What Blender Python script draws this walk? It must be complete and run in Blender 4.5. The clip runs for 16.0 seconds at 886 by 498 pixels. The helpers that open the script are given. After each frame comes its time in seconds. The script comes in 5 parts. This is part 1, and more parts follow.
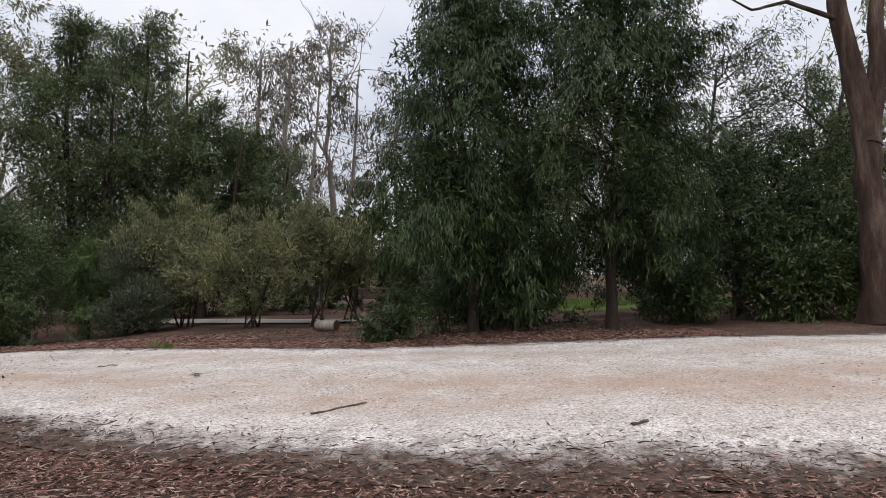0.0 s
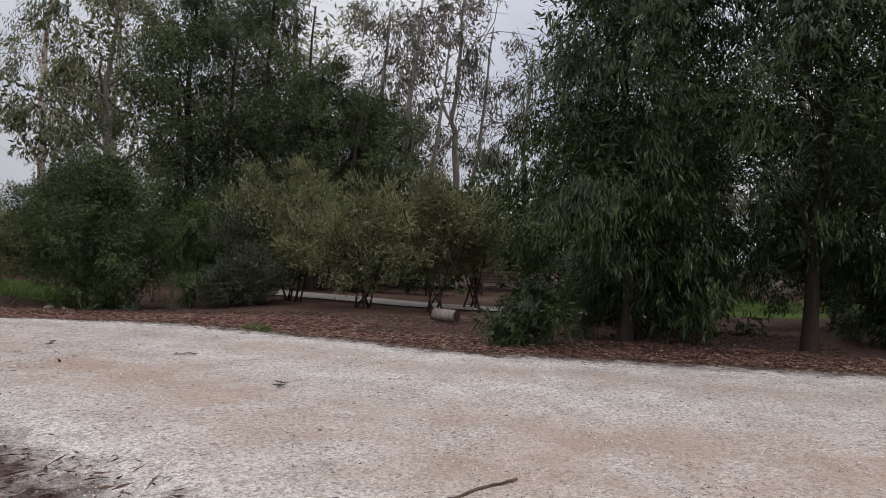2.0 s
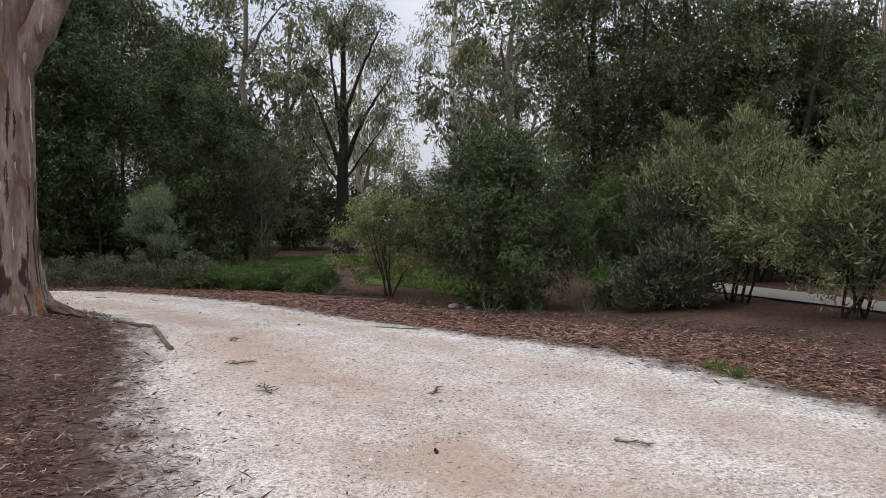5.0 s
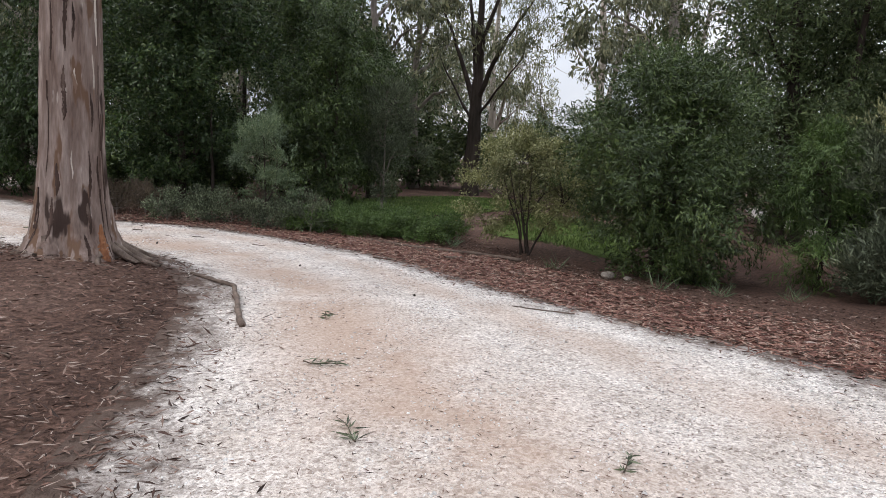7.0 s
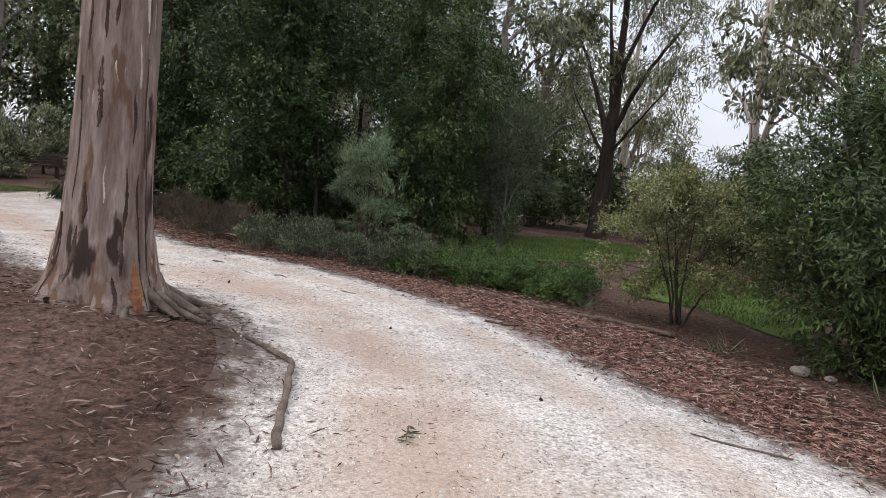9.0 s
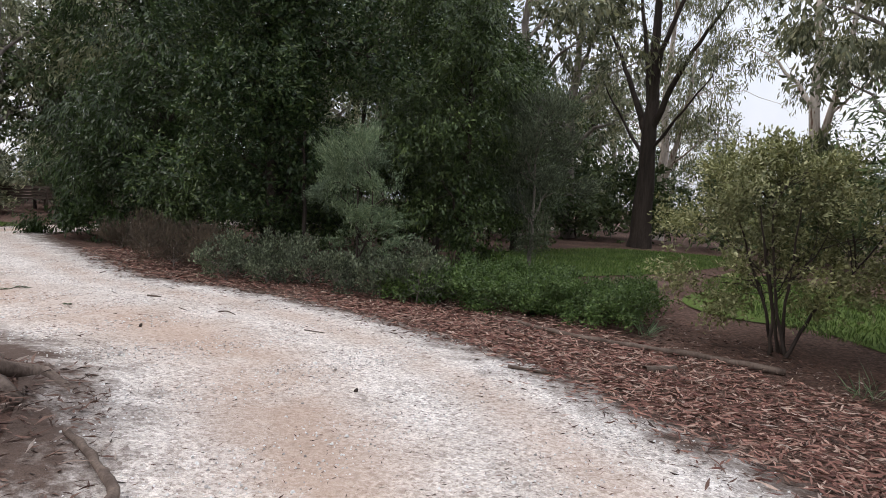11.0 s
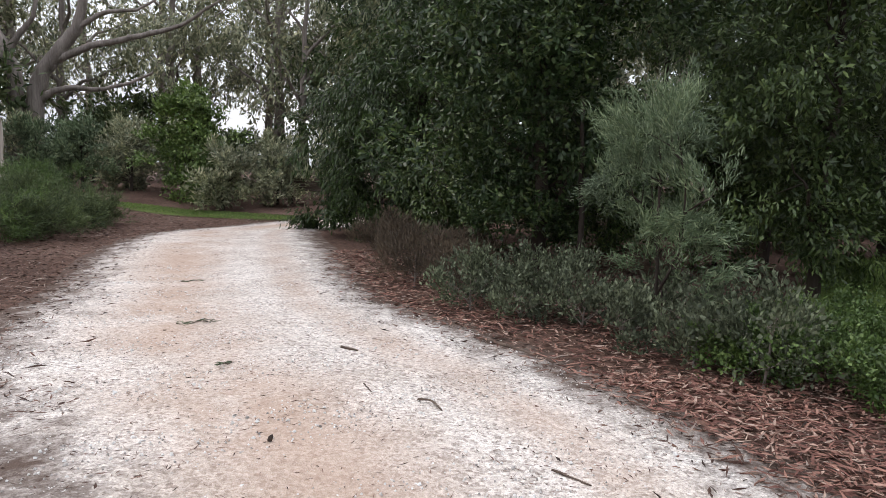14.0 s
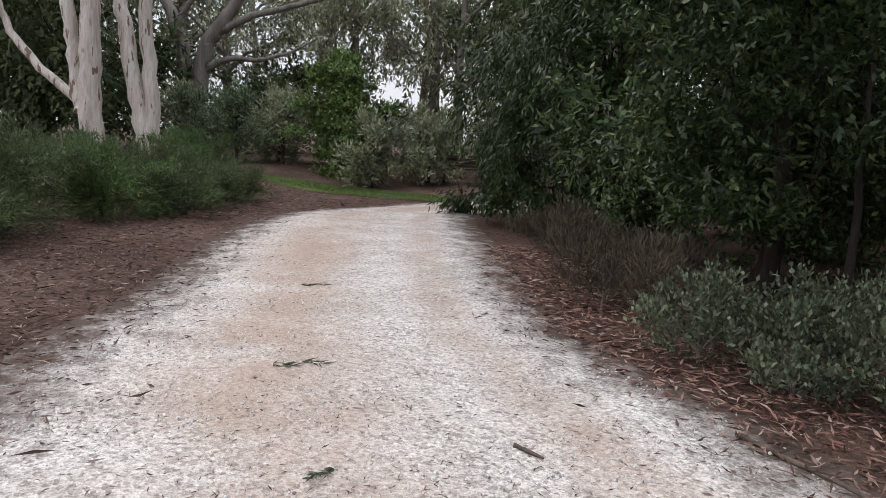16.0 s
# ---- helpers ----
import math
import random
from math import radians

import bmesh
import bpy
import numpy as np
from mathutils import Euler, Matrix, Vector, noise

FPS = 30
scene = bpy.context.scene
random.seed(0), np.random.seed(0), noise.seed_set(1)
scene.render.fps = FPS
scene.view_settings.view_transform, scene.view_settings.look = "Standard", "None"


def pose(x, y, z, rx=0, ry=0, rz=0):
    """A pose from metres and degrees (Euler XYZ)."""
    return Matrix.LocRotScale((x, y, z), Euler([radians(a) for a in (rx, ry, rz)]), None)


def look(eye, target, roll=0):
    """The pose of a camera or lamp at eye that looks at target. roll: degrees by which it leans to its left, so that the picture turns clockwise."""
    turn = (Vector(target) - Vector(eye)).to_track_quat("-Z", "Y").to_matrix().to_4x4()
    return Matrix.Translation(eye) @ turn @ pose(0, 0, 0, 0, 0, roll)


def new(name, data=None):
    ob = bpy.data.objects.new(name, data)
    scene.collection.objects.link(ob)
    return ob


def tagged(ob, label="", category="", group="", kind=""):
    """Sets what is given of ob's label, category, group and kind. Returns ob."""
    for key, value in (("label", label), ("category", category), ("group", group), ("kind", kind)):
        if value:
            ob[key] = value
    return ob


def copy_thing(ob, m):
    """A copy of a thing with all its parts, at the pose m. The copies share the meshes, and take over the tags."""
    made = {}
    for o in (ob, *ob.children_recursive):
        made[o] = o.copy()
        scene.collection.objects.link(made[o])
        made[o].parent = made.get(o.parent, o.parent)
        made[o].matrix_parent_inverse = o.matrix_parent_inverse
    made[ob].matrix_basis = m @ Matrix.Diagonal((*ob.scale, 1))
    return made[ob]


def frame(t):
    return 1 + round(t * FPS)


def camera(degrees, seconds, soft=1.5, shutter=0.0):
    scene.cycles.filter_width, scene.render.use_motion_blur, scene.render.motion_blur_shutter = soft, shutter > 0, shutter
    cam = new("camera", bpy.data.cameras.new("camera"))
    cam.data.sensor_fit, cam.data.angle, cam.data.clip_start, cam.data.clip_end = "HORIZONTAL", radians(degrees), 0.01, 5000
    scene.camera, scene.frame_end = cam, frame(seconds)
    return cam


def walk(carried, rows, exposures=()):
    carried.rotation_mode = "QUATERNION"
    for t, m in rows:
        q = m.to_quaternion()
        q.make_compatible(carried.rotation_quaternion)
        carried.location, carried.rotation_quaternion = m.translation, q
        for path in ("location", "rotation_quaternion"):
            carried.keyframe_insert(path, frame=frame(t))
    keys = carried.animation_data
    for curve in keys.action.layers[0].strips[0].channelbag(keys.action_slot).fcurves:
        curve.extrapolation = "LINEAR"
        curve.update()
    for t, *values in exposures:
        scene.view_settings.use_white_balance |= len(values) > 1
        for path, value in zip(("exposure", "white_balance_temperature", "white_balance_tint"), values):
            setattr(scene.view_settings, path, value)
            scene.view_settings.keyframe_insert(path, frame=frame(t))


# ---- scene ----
cam = camera(65.8, 16.0, soft=0.6)
S = 1.12  # scale of the walk
PATH = [
    (0, (-0.259, 0.688, 1.046), (-0.235, 2.686, 1.129), -1.7),
    (0.5, (-0.355, 1.228, 1.103), (-0.278, 3.222, 1.243), 4.4),
    (1, (-0.456, 1.855, 1.098), (-0.502, 3.851, 1.207), 1.3),
    (1.5, (-0.588, 2.341, 1.139), (-0.929, 4.31, 1.221), 4.9),
    (2, (-0.75, 2.883, 1.177), (-1.058, 4.859, 1.197), 2.1),
    (2.5, (-0.99, 3.45, 1.214), (-1.572, 5.363, 1.252), -0.1),
    (3, (-1.306, 3.939, 1.238), (-2.118, 5.768, 1.243), 4.8),
    (3.5, (-1.669, 4.446, 1.239), (-2.78, 6.109, 1.216), 1.2),
    (3.7, (-1.771, 4.691, 1.255), (-2.966, 6.295, 1.245), 2.0),
    (5.8, (-3.546, 6.5, 1.391), (-4.916, 7.944, 1.201), 0.7),
    (5.9, (-3.644, 6.581, 1.391), (-5.058, 7.983, 1.196), 0.9),
    (6, (-3.752, 6.661, 1.387), (-5.261, 7.965, 1.239), 0.2),
    (6.5, (-4.14, 7.053, 1.354), (-5.722, 8.261, 1.16), 5.4),
    (7, (-4.558, 7.329, 1.38), (-6.103, 8.572, 1.116), 3.0),
    (7.1, (-4.659, 7.419, 1.378), (-6.211, 8.65, 1.103), 3.6),
    (7.5, (-4.954, 7.644, 1.415), (-6.607, 8.747, 1.186), 3.9),
    (8, (-5.458, 7.896, 1.415), (-7.135, 8.961, 1.184), 5.9),
    (8.5, (-5.8, 8.09, 1.476), (-7.444, 9.197, 1.205), 4.3),
    (9, (-6.276, 8.389, 1.421), (-8.014, 9.358, 1.224), 6.1),
    (9.2, (-6.484, 8.51, 1.371), (-8.174, 9.557, 1.156), 8.7),
    (11.3, (-8.446, 9.96, 1.151), (-10.246, 10.823, 1.022), 2.8),
    (11.5, (-8.611, 10.07, 1.16), (-10.445, 10.855, 1.017), 5.8),
    (12, (-9.074, 10.221, 1.176), (-10.886, 11.044, 0.988), 5.9),
    (12.5, (-9.512, 10.424, 1.171), (-11.37, 11.125, 0.932), -0.5),
    (13, (-10.01, 10.508, 1.18), (-11.928, 11.019, 0.935), 5.4),
    (13.5, (-10.473, 10.566, 1.235), (-12.404, 11.032, 0.996), 5.5),
    (14, (-10.949, 10.648, 1.284), (-12.934, 10.722, 1.057), 1.7),
    (14.5, (-11.47, 10.62, 1.265), (-13.443, 10.445, 0.992), 6.5),
    (15, (-11.937, 10.581, 1.255), (-13.895, 10.424, 0.884), 4.4),
    (15.2, (-12.137, 10.607, 1.286), (-14.089, 10.381, 0.915), 1.2),
    (15.5, (-12.358, 10.537, 1.32), (-14.302, 10.218, 0.978), 2.2),
    (16, (-12.922, 10.271, 1.273), (-14.867, 9.925, 0.965), 3.0),
]
walk(cam, [(t, look(Vector(eye) * S, Vector(target) * S, roll)) for t, eye, target, roll in PATH],
     [(0, -0.05, 6700, 13), (0.5, -0.2, 6680, 13), (1.5, -0.4, 6700, 14), (3.5, -0.38, 6700, 14), (5.8, 0.18, 6600, 12), (7, 0.25, 6580, 12), (9, 0.3, 6580, 12), (12.5, 0.32, 6660, 14), (13.5, 0.48, 6620, 13), (14.5, 0.5, 6580, 13), (16, 0.22, 6480, 12)])

# ---- world, sun, exposure ----
world = bpy.data.worlds.new("overcast_sky")
scene.world = world
world.use_nodes = True
wn, wl = world.node_tree.nodes, world.node_tree.links
sky = wn.new("ShaderNodeTexSky")
sky.sky_type, sky.sun_disc = "NISHITA", False
sky.sun_elevation, sky.sun_rotation = radians(52), radians(200)
sky.air_density, sky.dust_density, sky.ozone_density = 1.0, 4.0, 1.0
wtex = wn.new("ShaderNodeTexCoord")
cloud = wn.new("ShaderNodeTexNoise")
cloud.inputs["Scale"].default_value, cloud.inputs["Detail"].default_value = 2.6, 5.0
cramp = wn.new("ShaderNodeValToRGB")
cramp.color_ramp.elements[0].position, cramp.color_ramp.elements[0].color = 0.35, (7.2, 7.9, 9.2, 1)
cramp.color_ramp.elements[1].position, cramp.color_ramp.elements[1].color = 0.62, (10.6, 10.9, 11.4, 1)
wmix = wn.new("ShaderNodeMixRGB")
wmix.inputs[0].default_value = 0.82
wl.new(wtex.outputs["Generated"], cloud.inputs["Vector"])
wl.new(cloud.outputs["Fac"], cramp.inputs["Fac"])
wl.new(sky.outputs["Color"], wmix.inputs[1])
wl.new(cramp.outputs["Color"], wmix.inputs[2])
# an overcast sky grows brighter towards the zenith
wsep = wn.new("ShaderNodeSeparateXYZ")
wl.new(wtex.outputs["Generated"], wsep.inputs[0])
wgrad = wn.new("ShaderNodeMapRange")
wgrad.inputs["From Min"].default_value, wgrad.inputs["From Max"].default_value = 0.0, 1.0
wgrad.inputs["To Min"].default_value, wgrad.inputs["To Max"].default_value = 0.80, 1.75
wl.new(wsep.outputs["Z"], wgrad.inputs["Value"])
wmul = wn.new("ShaderNodeMixRGB")
wmul.blend_type, wmul.inputs[0].default_value = "MULTIPLY", 1.0
wl.new(wmix.outputs["Color"], wmul.inputs[1])
wl.new(wgrad.outputs["Result"], wmul.inputs[2])
wl.new(wmul.outputs["Color"], wn["Background"].inputs["Color"])
wn["Background"].inputs["Strength"].default_value = 0.098

sun = new("sun", bpy.data.lights.new("sun", "SUN"))
sun.data.energy, sun.data.angle, sun.data.color = 0.5, radians(25), (1.0, 0.97, 0.92)
sun.matrix_world = pose(0, 0, 30, 38, 0, -20)


# ---- materials ----
def material(name):
    m = bpy.data.materials.new(name)
    m.use_nodes = True
    nt = m.node_tree
    bsdf = nt.nodes["Principled BSDF"]
    return m, nt, nt.nodes, nt.links, bsdf


def ramp(nodes, stops):
    r = nodes.new("ShaderNodeValToRGB")
    e = r.color_ramp.elements
    while len(e) < len(stops):
        e.new(0.5)
    for el, (p, c) in zip(e, stops):
        el.position, el.color = p, (*c, 1)
    return r


def noise_node(nodes, links, scale, detail=4.0, rough=0.55, stretch=None, kind="Object"):
    n = nodes.new("ShaderNodeTexNoise")
    n.inputs["Scale"].default_value, n.inputs["Detail"].default_value, n.inputs["Roughness"].default_value = scale, detail, rough
    tc = nodes.new("ShaderNodeTexCoord")
    if stretch:
        mp = nodes.new("ShaderNodeMapping")
        mp.inputs["Scale"].default_value = stretch
        links.new(tc.outputs[kind], mp.inputs["Vector"])
        links.new(mp.outputs["Vector"], n.inputs["Vector"])
    else:
        links.new(tc.outputs[kind], n.inputs["Vector"])
    return n


def mix(nodes, links, fac, a, b, blend="MIX"):
    m = nodes.new("ShaderNodeMixRGB")
    m.blend_type = blend
    for sock, v in zip(m.inputs, (fac, a, b)):
        if isinstance(v, bpy.types.NodeSocket):
            links.new(v, sock)
        elif isinstance(v, tuple):
            sock.default_value = (*v, 1)
        else:
            sock.default_value = v
    return m.outputs[0]


def bump(nodes, links, bsdf, height, strength, distance):
    b = nodes.new("ShaderNodeBump")
    b.inputs["Strength"].default_value, b.inputs["Distance"].default_value = strength, distance
    links.new(height, b.inputs["Height"])
    links.new(b.outputs["Normal"], bsdf.inputs["Normal"])


def leaf_material(name, dark, light, tip_glint=None, rough=0.38, thin=0.22):
    m, nt, nodes, links, bsdf = material(name)
    geo = nodes.new("ShaderNodeNewGeometry")
    # last stop paints sky highlights into the colour of a few random leaves
    stops = [(0.0, dark), (0.68, light)] + ([(0.95, tip_glint)] if tip_glint else [])
    r = ramp(nodes, stops)
    links.new(geo.outputs["Random Per Island"], r.inputs["Fac"])
    n = noise_node(nodes, links, 0.9, 2.0)
    soft = ramp(nodes, [(0.3, (0.62, 0.62, 0.66)), (0.7, (1.15, 1.12, 1.0))])
    links.new(n.outputs["Fac"], soft.inputs["Fac"])
    col = mix(nodes, links, 1.0, r.outputs["Color"], soft.outputs["Color"], "MULTIPLY")
    links.new(col, bsdf.inputs["Base Color"])
    bsdf.inputs["Roughness"].default_value = rough
    bsdf.inputs["Specular IOR Level"].default_value = 0.34
    tr = nodes.new("ShaderNodeBsdfTranslucent")
    links.new(col, tr.inputs["Color"])
    ms = nodes.new("ShaderNodeMixShader")
    ms.inputs[0].default_value = thin
    links.new(bsdf.outputs[0], ms.inputs[1])
    links.new(tr.outputs[0], ms.inputs[2])
    links.new(ms.outputs[0], nodes["Material Output"].inputs["Surface"])
    return m


def bark_material(name, stops, scale=3.0, stretch=(1, 1, 0.16), depth=0.015, patches=None):
    m, nt, nodes, links, bsdf = material(name)
    n = noise_node(nodes, links, scale, 6.0, 0.6, stretch)
    r = ramp(nodes, stops)
    links.new(n.outputs["Fac"], r.inputs["Fac"])
    fine = noise_node(nodes, links, scale * 9, 5.0, 0.6, (1, 1, 0.12))
    fr = ramp(nodes, [(0.3, (0.62, 0.6, 0.58)), (0.62, (1.08, 1.06, 1.05))])
    links.new(fine.outputs["Fac"], fr.inputs["Fac"])
    col = mix(nodes, links, 0.8, r.outputs["Color"], fr.outputs["Color"], "MULTIPLY")
    for patches in patches or ():
        pn = noise_node(nodes, links, patches[0], 3.0, 0.5, (1, 1, 0.22))
        pr = ramp(nodes, [(patches[1], (0, 0, 0)), (patches[1] + 0.04, (1, 1, 1))])
        links.new(pn.outputs["Fac"], pr.inputs["Fac"])
        col = mix(nodes, links, pr.outputs["Color"], col, patches[2])
    links.new(col, bsdf.inputs["Base Color"])
    bsdf.inputs["Roughness"].default_value = 0.85
    bsdf.inputs["Specular IOR Level"].default_value = 0.2
    bump(nodes, links, bsdf, fine.outputs["Fac"], 0.7, depth)
    return m


def litter_material(name, grass=False):
    """Brown leaf litter and soil; with grass, short green turf."""
    m, nt, nodes, links, bsdf = material(name)
    big = noise_node(nodes, links, 0.55, 4.0)
    fine = noise_node(nodes, links, 26.0, 5.0, 0.7)
    vor = nodes.new("ShaderNodeTexVoronoi")
    vor.inputs["Scale"].default_value = 22.0
    tc = nodes.new("ShaderNodeTexCoord")
    links.new(tc.outputs["Object"], vor.inputs["Vector"])
    if grass:
        r1 = ramp(nodes, [(0.3, (0.075, 0.115, 0.03)), (0.7, (0.13, 0.185, 0.055))])
        r2 = ramp(nodes, [(0.25, (0.5, 0.55, 0.5)), (0.7, (1.25, 1.2, 1.0))])
    else:
        r1 = ramp(nodes, [(0.25, (0.065, 0.044, 0.036)), (0.5, (0.11, 0.073, 0.059)), (0.75, (0.165, 0.12, 0.10))])
        r2 = ramp(nodes, [(0.25, (0.35, 0.32, 0.32)), (0.5, (0.9, 0.88, 0.86)), (0.72, (1.6, 1.5, 1.45))])
    links.new(big.outputs["Fac"], r1.inputs["Fac"])
    links.new(fine.outputs["Fac"], r2.inputs["Fac"])
    col = mix(nodes, links, 1.0, r1.outputs["Color"], r2.outputs["Color"], "MULTIPLY")
    if not grass:
        vr = ramp(nodes, [(0.0, (0.55, 0.5, 0.5)), (0.6, (1.35, 1.25, 1.2))])
        links.new(vor.outputs["Color"], vr.inputs["Fac"])
        col = mix(nodes, links, 0.8, col, vr.outputs["Color"], "MULTIPLY")
    links.new(col, bsdf.inputs["Base Color"])
    bsdf.inputs["Roughness"].default_value = 0.95
    bsdf.inputs["Specular IOR Level"].default_value = 0.15
    bump(nodes, links, bsdf, fine.outputs["Fac"], 0.9, 0.03)
    return m


def gravel_material(name):
    """Crushed white stone with rusty sand showing through, brown at the margins."""
    m, nt, nodes, links, bsdf = material(name)
    at = nodes.new("ShaderNodeAttribute")
    at.attribute_name = "margin"
    ru = nodes.new("ShaderNodeAttribute")
    ru.attribute_name = "rust"
    fine = noise_node(nodes, links, 42.0, 5.0, 0.75)
    mid = noise_node(nodes, links, 0.55, 6.0, 0.65)
    vor = nodes.new("ShaderNodeTexVoronoi")
    vor.inputs["Scale"].default_value = 40.0
    tc = nodes.new("ShaderNodeTexCoord")
    links.new(tc.outputs["Object"], vor.inputs["Vector"])
    base = ramp(nodes, [(0.30, (0.24, 0.215, 0.195)), (0.43, (0.55, 0.515, 0.48)), (0.58, (0.76, 0.73, 0.70))])
    links.new(fine.outputs["Fac"], base.inputs["Fac"])
    vr = ramp(nodes, [(0.0, (0.36, 0.34, 0.33)), (0.4, (0.98, 0.98, 0.98)), (1.0, (1.34, 1.34, 1.32))])
    links.new(vor.outputs["Color"], vr.inputs["Fac"])
    stone = mix(nodes, links, 0.9, base.outputs["Color"], vr.outputs["Color"], "MULTIPLY")
    grit = nodes.new("ShaderNodeTexVoronoi")
    grit.inputs["Scale"].default_value = 105.0
    links.new(tc.outputs["Object"], grit.inputs["Vector"])
    gr = ramp(nodes, [(0.0, (0.30, 0.28, 0.27)), (0.3, (0.86, 0.85, 0.84)), (1.0, (1.3, 1.3, 1.3))])
    links.new(grit.outputs["Color"], gr.inputs["Fac"])
    stone = mix(nodes, links, 0.85, stone, gr.outputs["Color"], "MULTIPLY")
    tone = noise_node(nodes, links, 1.7, 5.0, 0.6)
    tr = ramp(nodes, [(0.32, (0.80, 0.775, 0.75)), (0.6, (1.06, 1.06, 1.06))])
    links.new(tone.outputs["Fac"], tr.inputs["Fac"])
    stone = mix(nodes, links, 1.0, stone, tr.outputs["Color"], "MULTIPLY")
    rustc = mix(nodes, links, fine.outputs["Fac"], (0.26, 0.165, 0.11), (0.60, 0.45, 0.355))
    rf = nodes.new("ShaderNodeMath")
    rf.operation = "MULTIPLY"
    mr = ramp(nodes, [(0.31, (0.12, 0.12, 0.12)), (0.54, (1, 1, 1))])
    links.new(mid.outputs["Fac"], mr.inputs["Fac"])
    links.new(ru.outputs["Fac"], rf.inputs[0])
    links.new(mr.outputs["Color"], rf.inputs[1])
    col = mix(nodes, links, rf.outputs[0], stone, rustc)
    soil = mix(nodes, links, fine.outputs["Fac"], (0.04, 0.027, 0.021), (0.17, 0.12, 0.096))
    mf = nodes.new("ShaderNodeMath")
    mf.operation = "ADD"
    links.new(at.outputs["Fac"], mf.inputs[0])
    sub = nodes.new("ShaderNodeMath")
    sub.operation = "MULTIPLY_ADD"
    sub.inputs[1].default_value, sub.inputs[2].default_value = 1.6, -0.8
    edge = noise_node(nodes, links, 3.2, 6.0, 0.7)
    links.new(edge.outputs["Fac"], sub.inputs[0])
    links.new(sub.outputs[0], mf.inputs[1])
    mfr = ramp(nodes, [(0.26, (0, 0, 0)), (0.82, (1, 1, 1))])
    links.new(mf.outputs[0], mfr.inputs["Fac"])
    col = mix(nodes, links, mfr.outputs["Color"], col, soil)
    links.new(col, bsdf.inputs["Base Color"])
    bsdf.inputs["Roughness"].default_value = 0.92
    bsdf.inputs["Specular IOR Level"].default_value = 0.2
    bump(nodes, links, bsdf, grit.outputs["Distance"], 0.6, 0.008)
    return m


def island_material(name, stops, rough=0.8):
    m, nt, nodes, links, bsdf = material(name)
    geo = nodes.new("ShaderNodeNewGeometry")
    r = ramp(nodes, stops)
    links.new(geo.outputs["Random Per Island"], r.inputs["Fac"])
    n = noise_node(nodes, links, 60.0, 3.0)
    nr = ramp(nodes, [(0.3, (0.7, 0.7, 0.7)), (0.7, (1.1, 1.1, 1.1))])
    links.new(n.outputs["Fac"], nr.inputs["Fac"])
    links.new(mix(nodes, links, 1.0, r.outputs["Color"], nr.outputs["Color"], "MULTIPLY"), bsdf.inputs["Base Color"])
    bsdf.inputs["Roughness"].default_value = rough
    bsdf.inputs["Specular IOR Level"].default_value = 0.25
    return m


LITTER = litter_material("leaf_litter_soil")
TURF = litter_material("green_turf", True)
GRAVEL = gravel_material("white_gravel")
STONES = island_material("crushed_stones", [(0.0, (0.22, 0.2, 0.185)), (0.3, (0.55, 0.52, 0.49)), (0.6, (0.70, 0.68, 0.65)), (1.0, (0.80, 0.79, 0.77))])
DEAD_LEAF = island_material("dead_leaves", [(0.0, (0.035, 0.023, 0.018)), (0.4, (0.09, 0.05, 0.038)), (0.72, (0.19, 0.108, 0.08)), (0.9, (0.25, 0.175, 0.14)), (1.0, (0.42, 0.35, 0.30))])
RED_LEAF = island_material("red_brown_leaves", [(0.0, (0.09, 0.04, 0.032)), (0.35, (0.22, 0.105, 0.082)), (0.7, (0.34, 0.185, 0.14)), (1.0, (0.48, 0.36, 0.29))])
TWIG = bark_material("dry_twig", [(0.3, (0.07, 0.05, 0.04)), (0.7, (0.2, 0.155, 0.125))], 8.0, depth=0.004)
BARK_DARK = bark_material("dark_bark", [(0.3, (0.022, 0.017, 0.014)), (0.7, (0.075, 0.058, 0.048))])
BARK_RED = bark_material("red_brown_bark", [(0.3, (0.025, 0.016, 0.012)), (0.5, (0.07, 0.045, 0.036)), (0.75, (0.17, 0.13, 0.108))], 4.5, (1, 1, 0.2), 0.03)
BARK_GREY = bark_material("grey_bark", [(0.3, (0.14, 0.12, 0.105)), (0.7, (0.36, 0.32, 0.29))])
BARK_PALE = bark_material("pale_smooth_bark", [(0.3, (0.42, 0.36, 0.31)), (0.55, (0.62, 0.56, 0.5)), (0.75, (0.72, 0.68, 0.63))], 2.2, depth=0.006, patches=[(7.0, 0.60, (0.2, 0.13, 0.095)), (4.0, 0.66, (0.34, 0.27, 0.22))])
BARK_GUM = bark_material("flaking_gum_bark", [(0.30, (0.09, 0.055, 0.042)), (0.42, (0.175, 0.125, 0.105)), (0.53, (0.25, 0.19, 0.165)), (0.62, (0.33, 0.265, 0.235)), (0.74, (0.43, 0.365, 0.325))], 5.5, (1, 1, 0.16), 0.014, patches=[(6.5, 0.58, (0.15, 0.09, 0.06)), (9.0, 0.62, (0.40, 0.34, 0.30)), (4.6, 0.625, (0.05, 0.032, 0.026))])
BARK_ORANGE = bark_material("orange_bare_wood", [(0.3, (0.16, 0.06, 0.03)), (0.7, (0.42, 0.2, 0.1))], 6.0)
BARK_SCAR = bark_material("burnt_scar_bark", [(0.3, (0.03, 0.02, 0.017)), (0.55, (0.085, 0.055, 0.045)), (0.75, (0.2, 0.15, 0.125))], 9.0, (1, 1, 0.2), 0.012)
BARK_ROOT = bark_material("root_bark", [(0.3, (0.075, 0.055, 0.045)), (0.7, (0.25, 0.195, 0.16))], 7.0, (1, 1, 1), 0.01)
WOOD_END = island_material("cut_wood", [(0.0, (0.12, 0.06, 0.035)), (1.0, (0.17, 0.09, 0.055))])
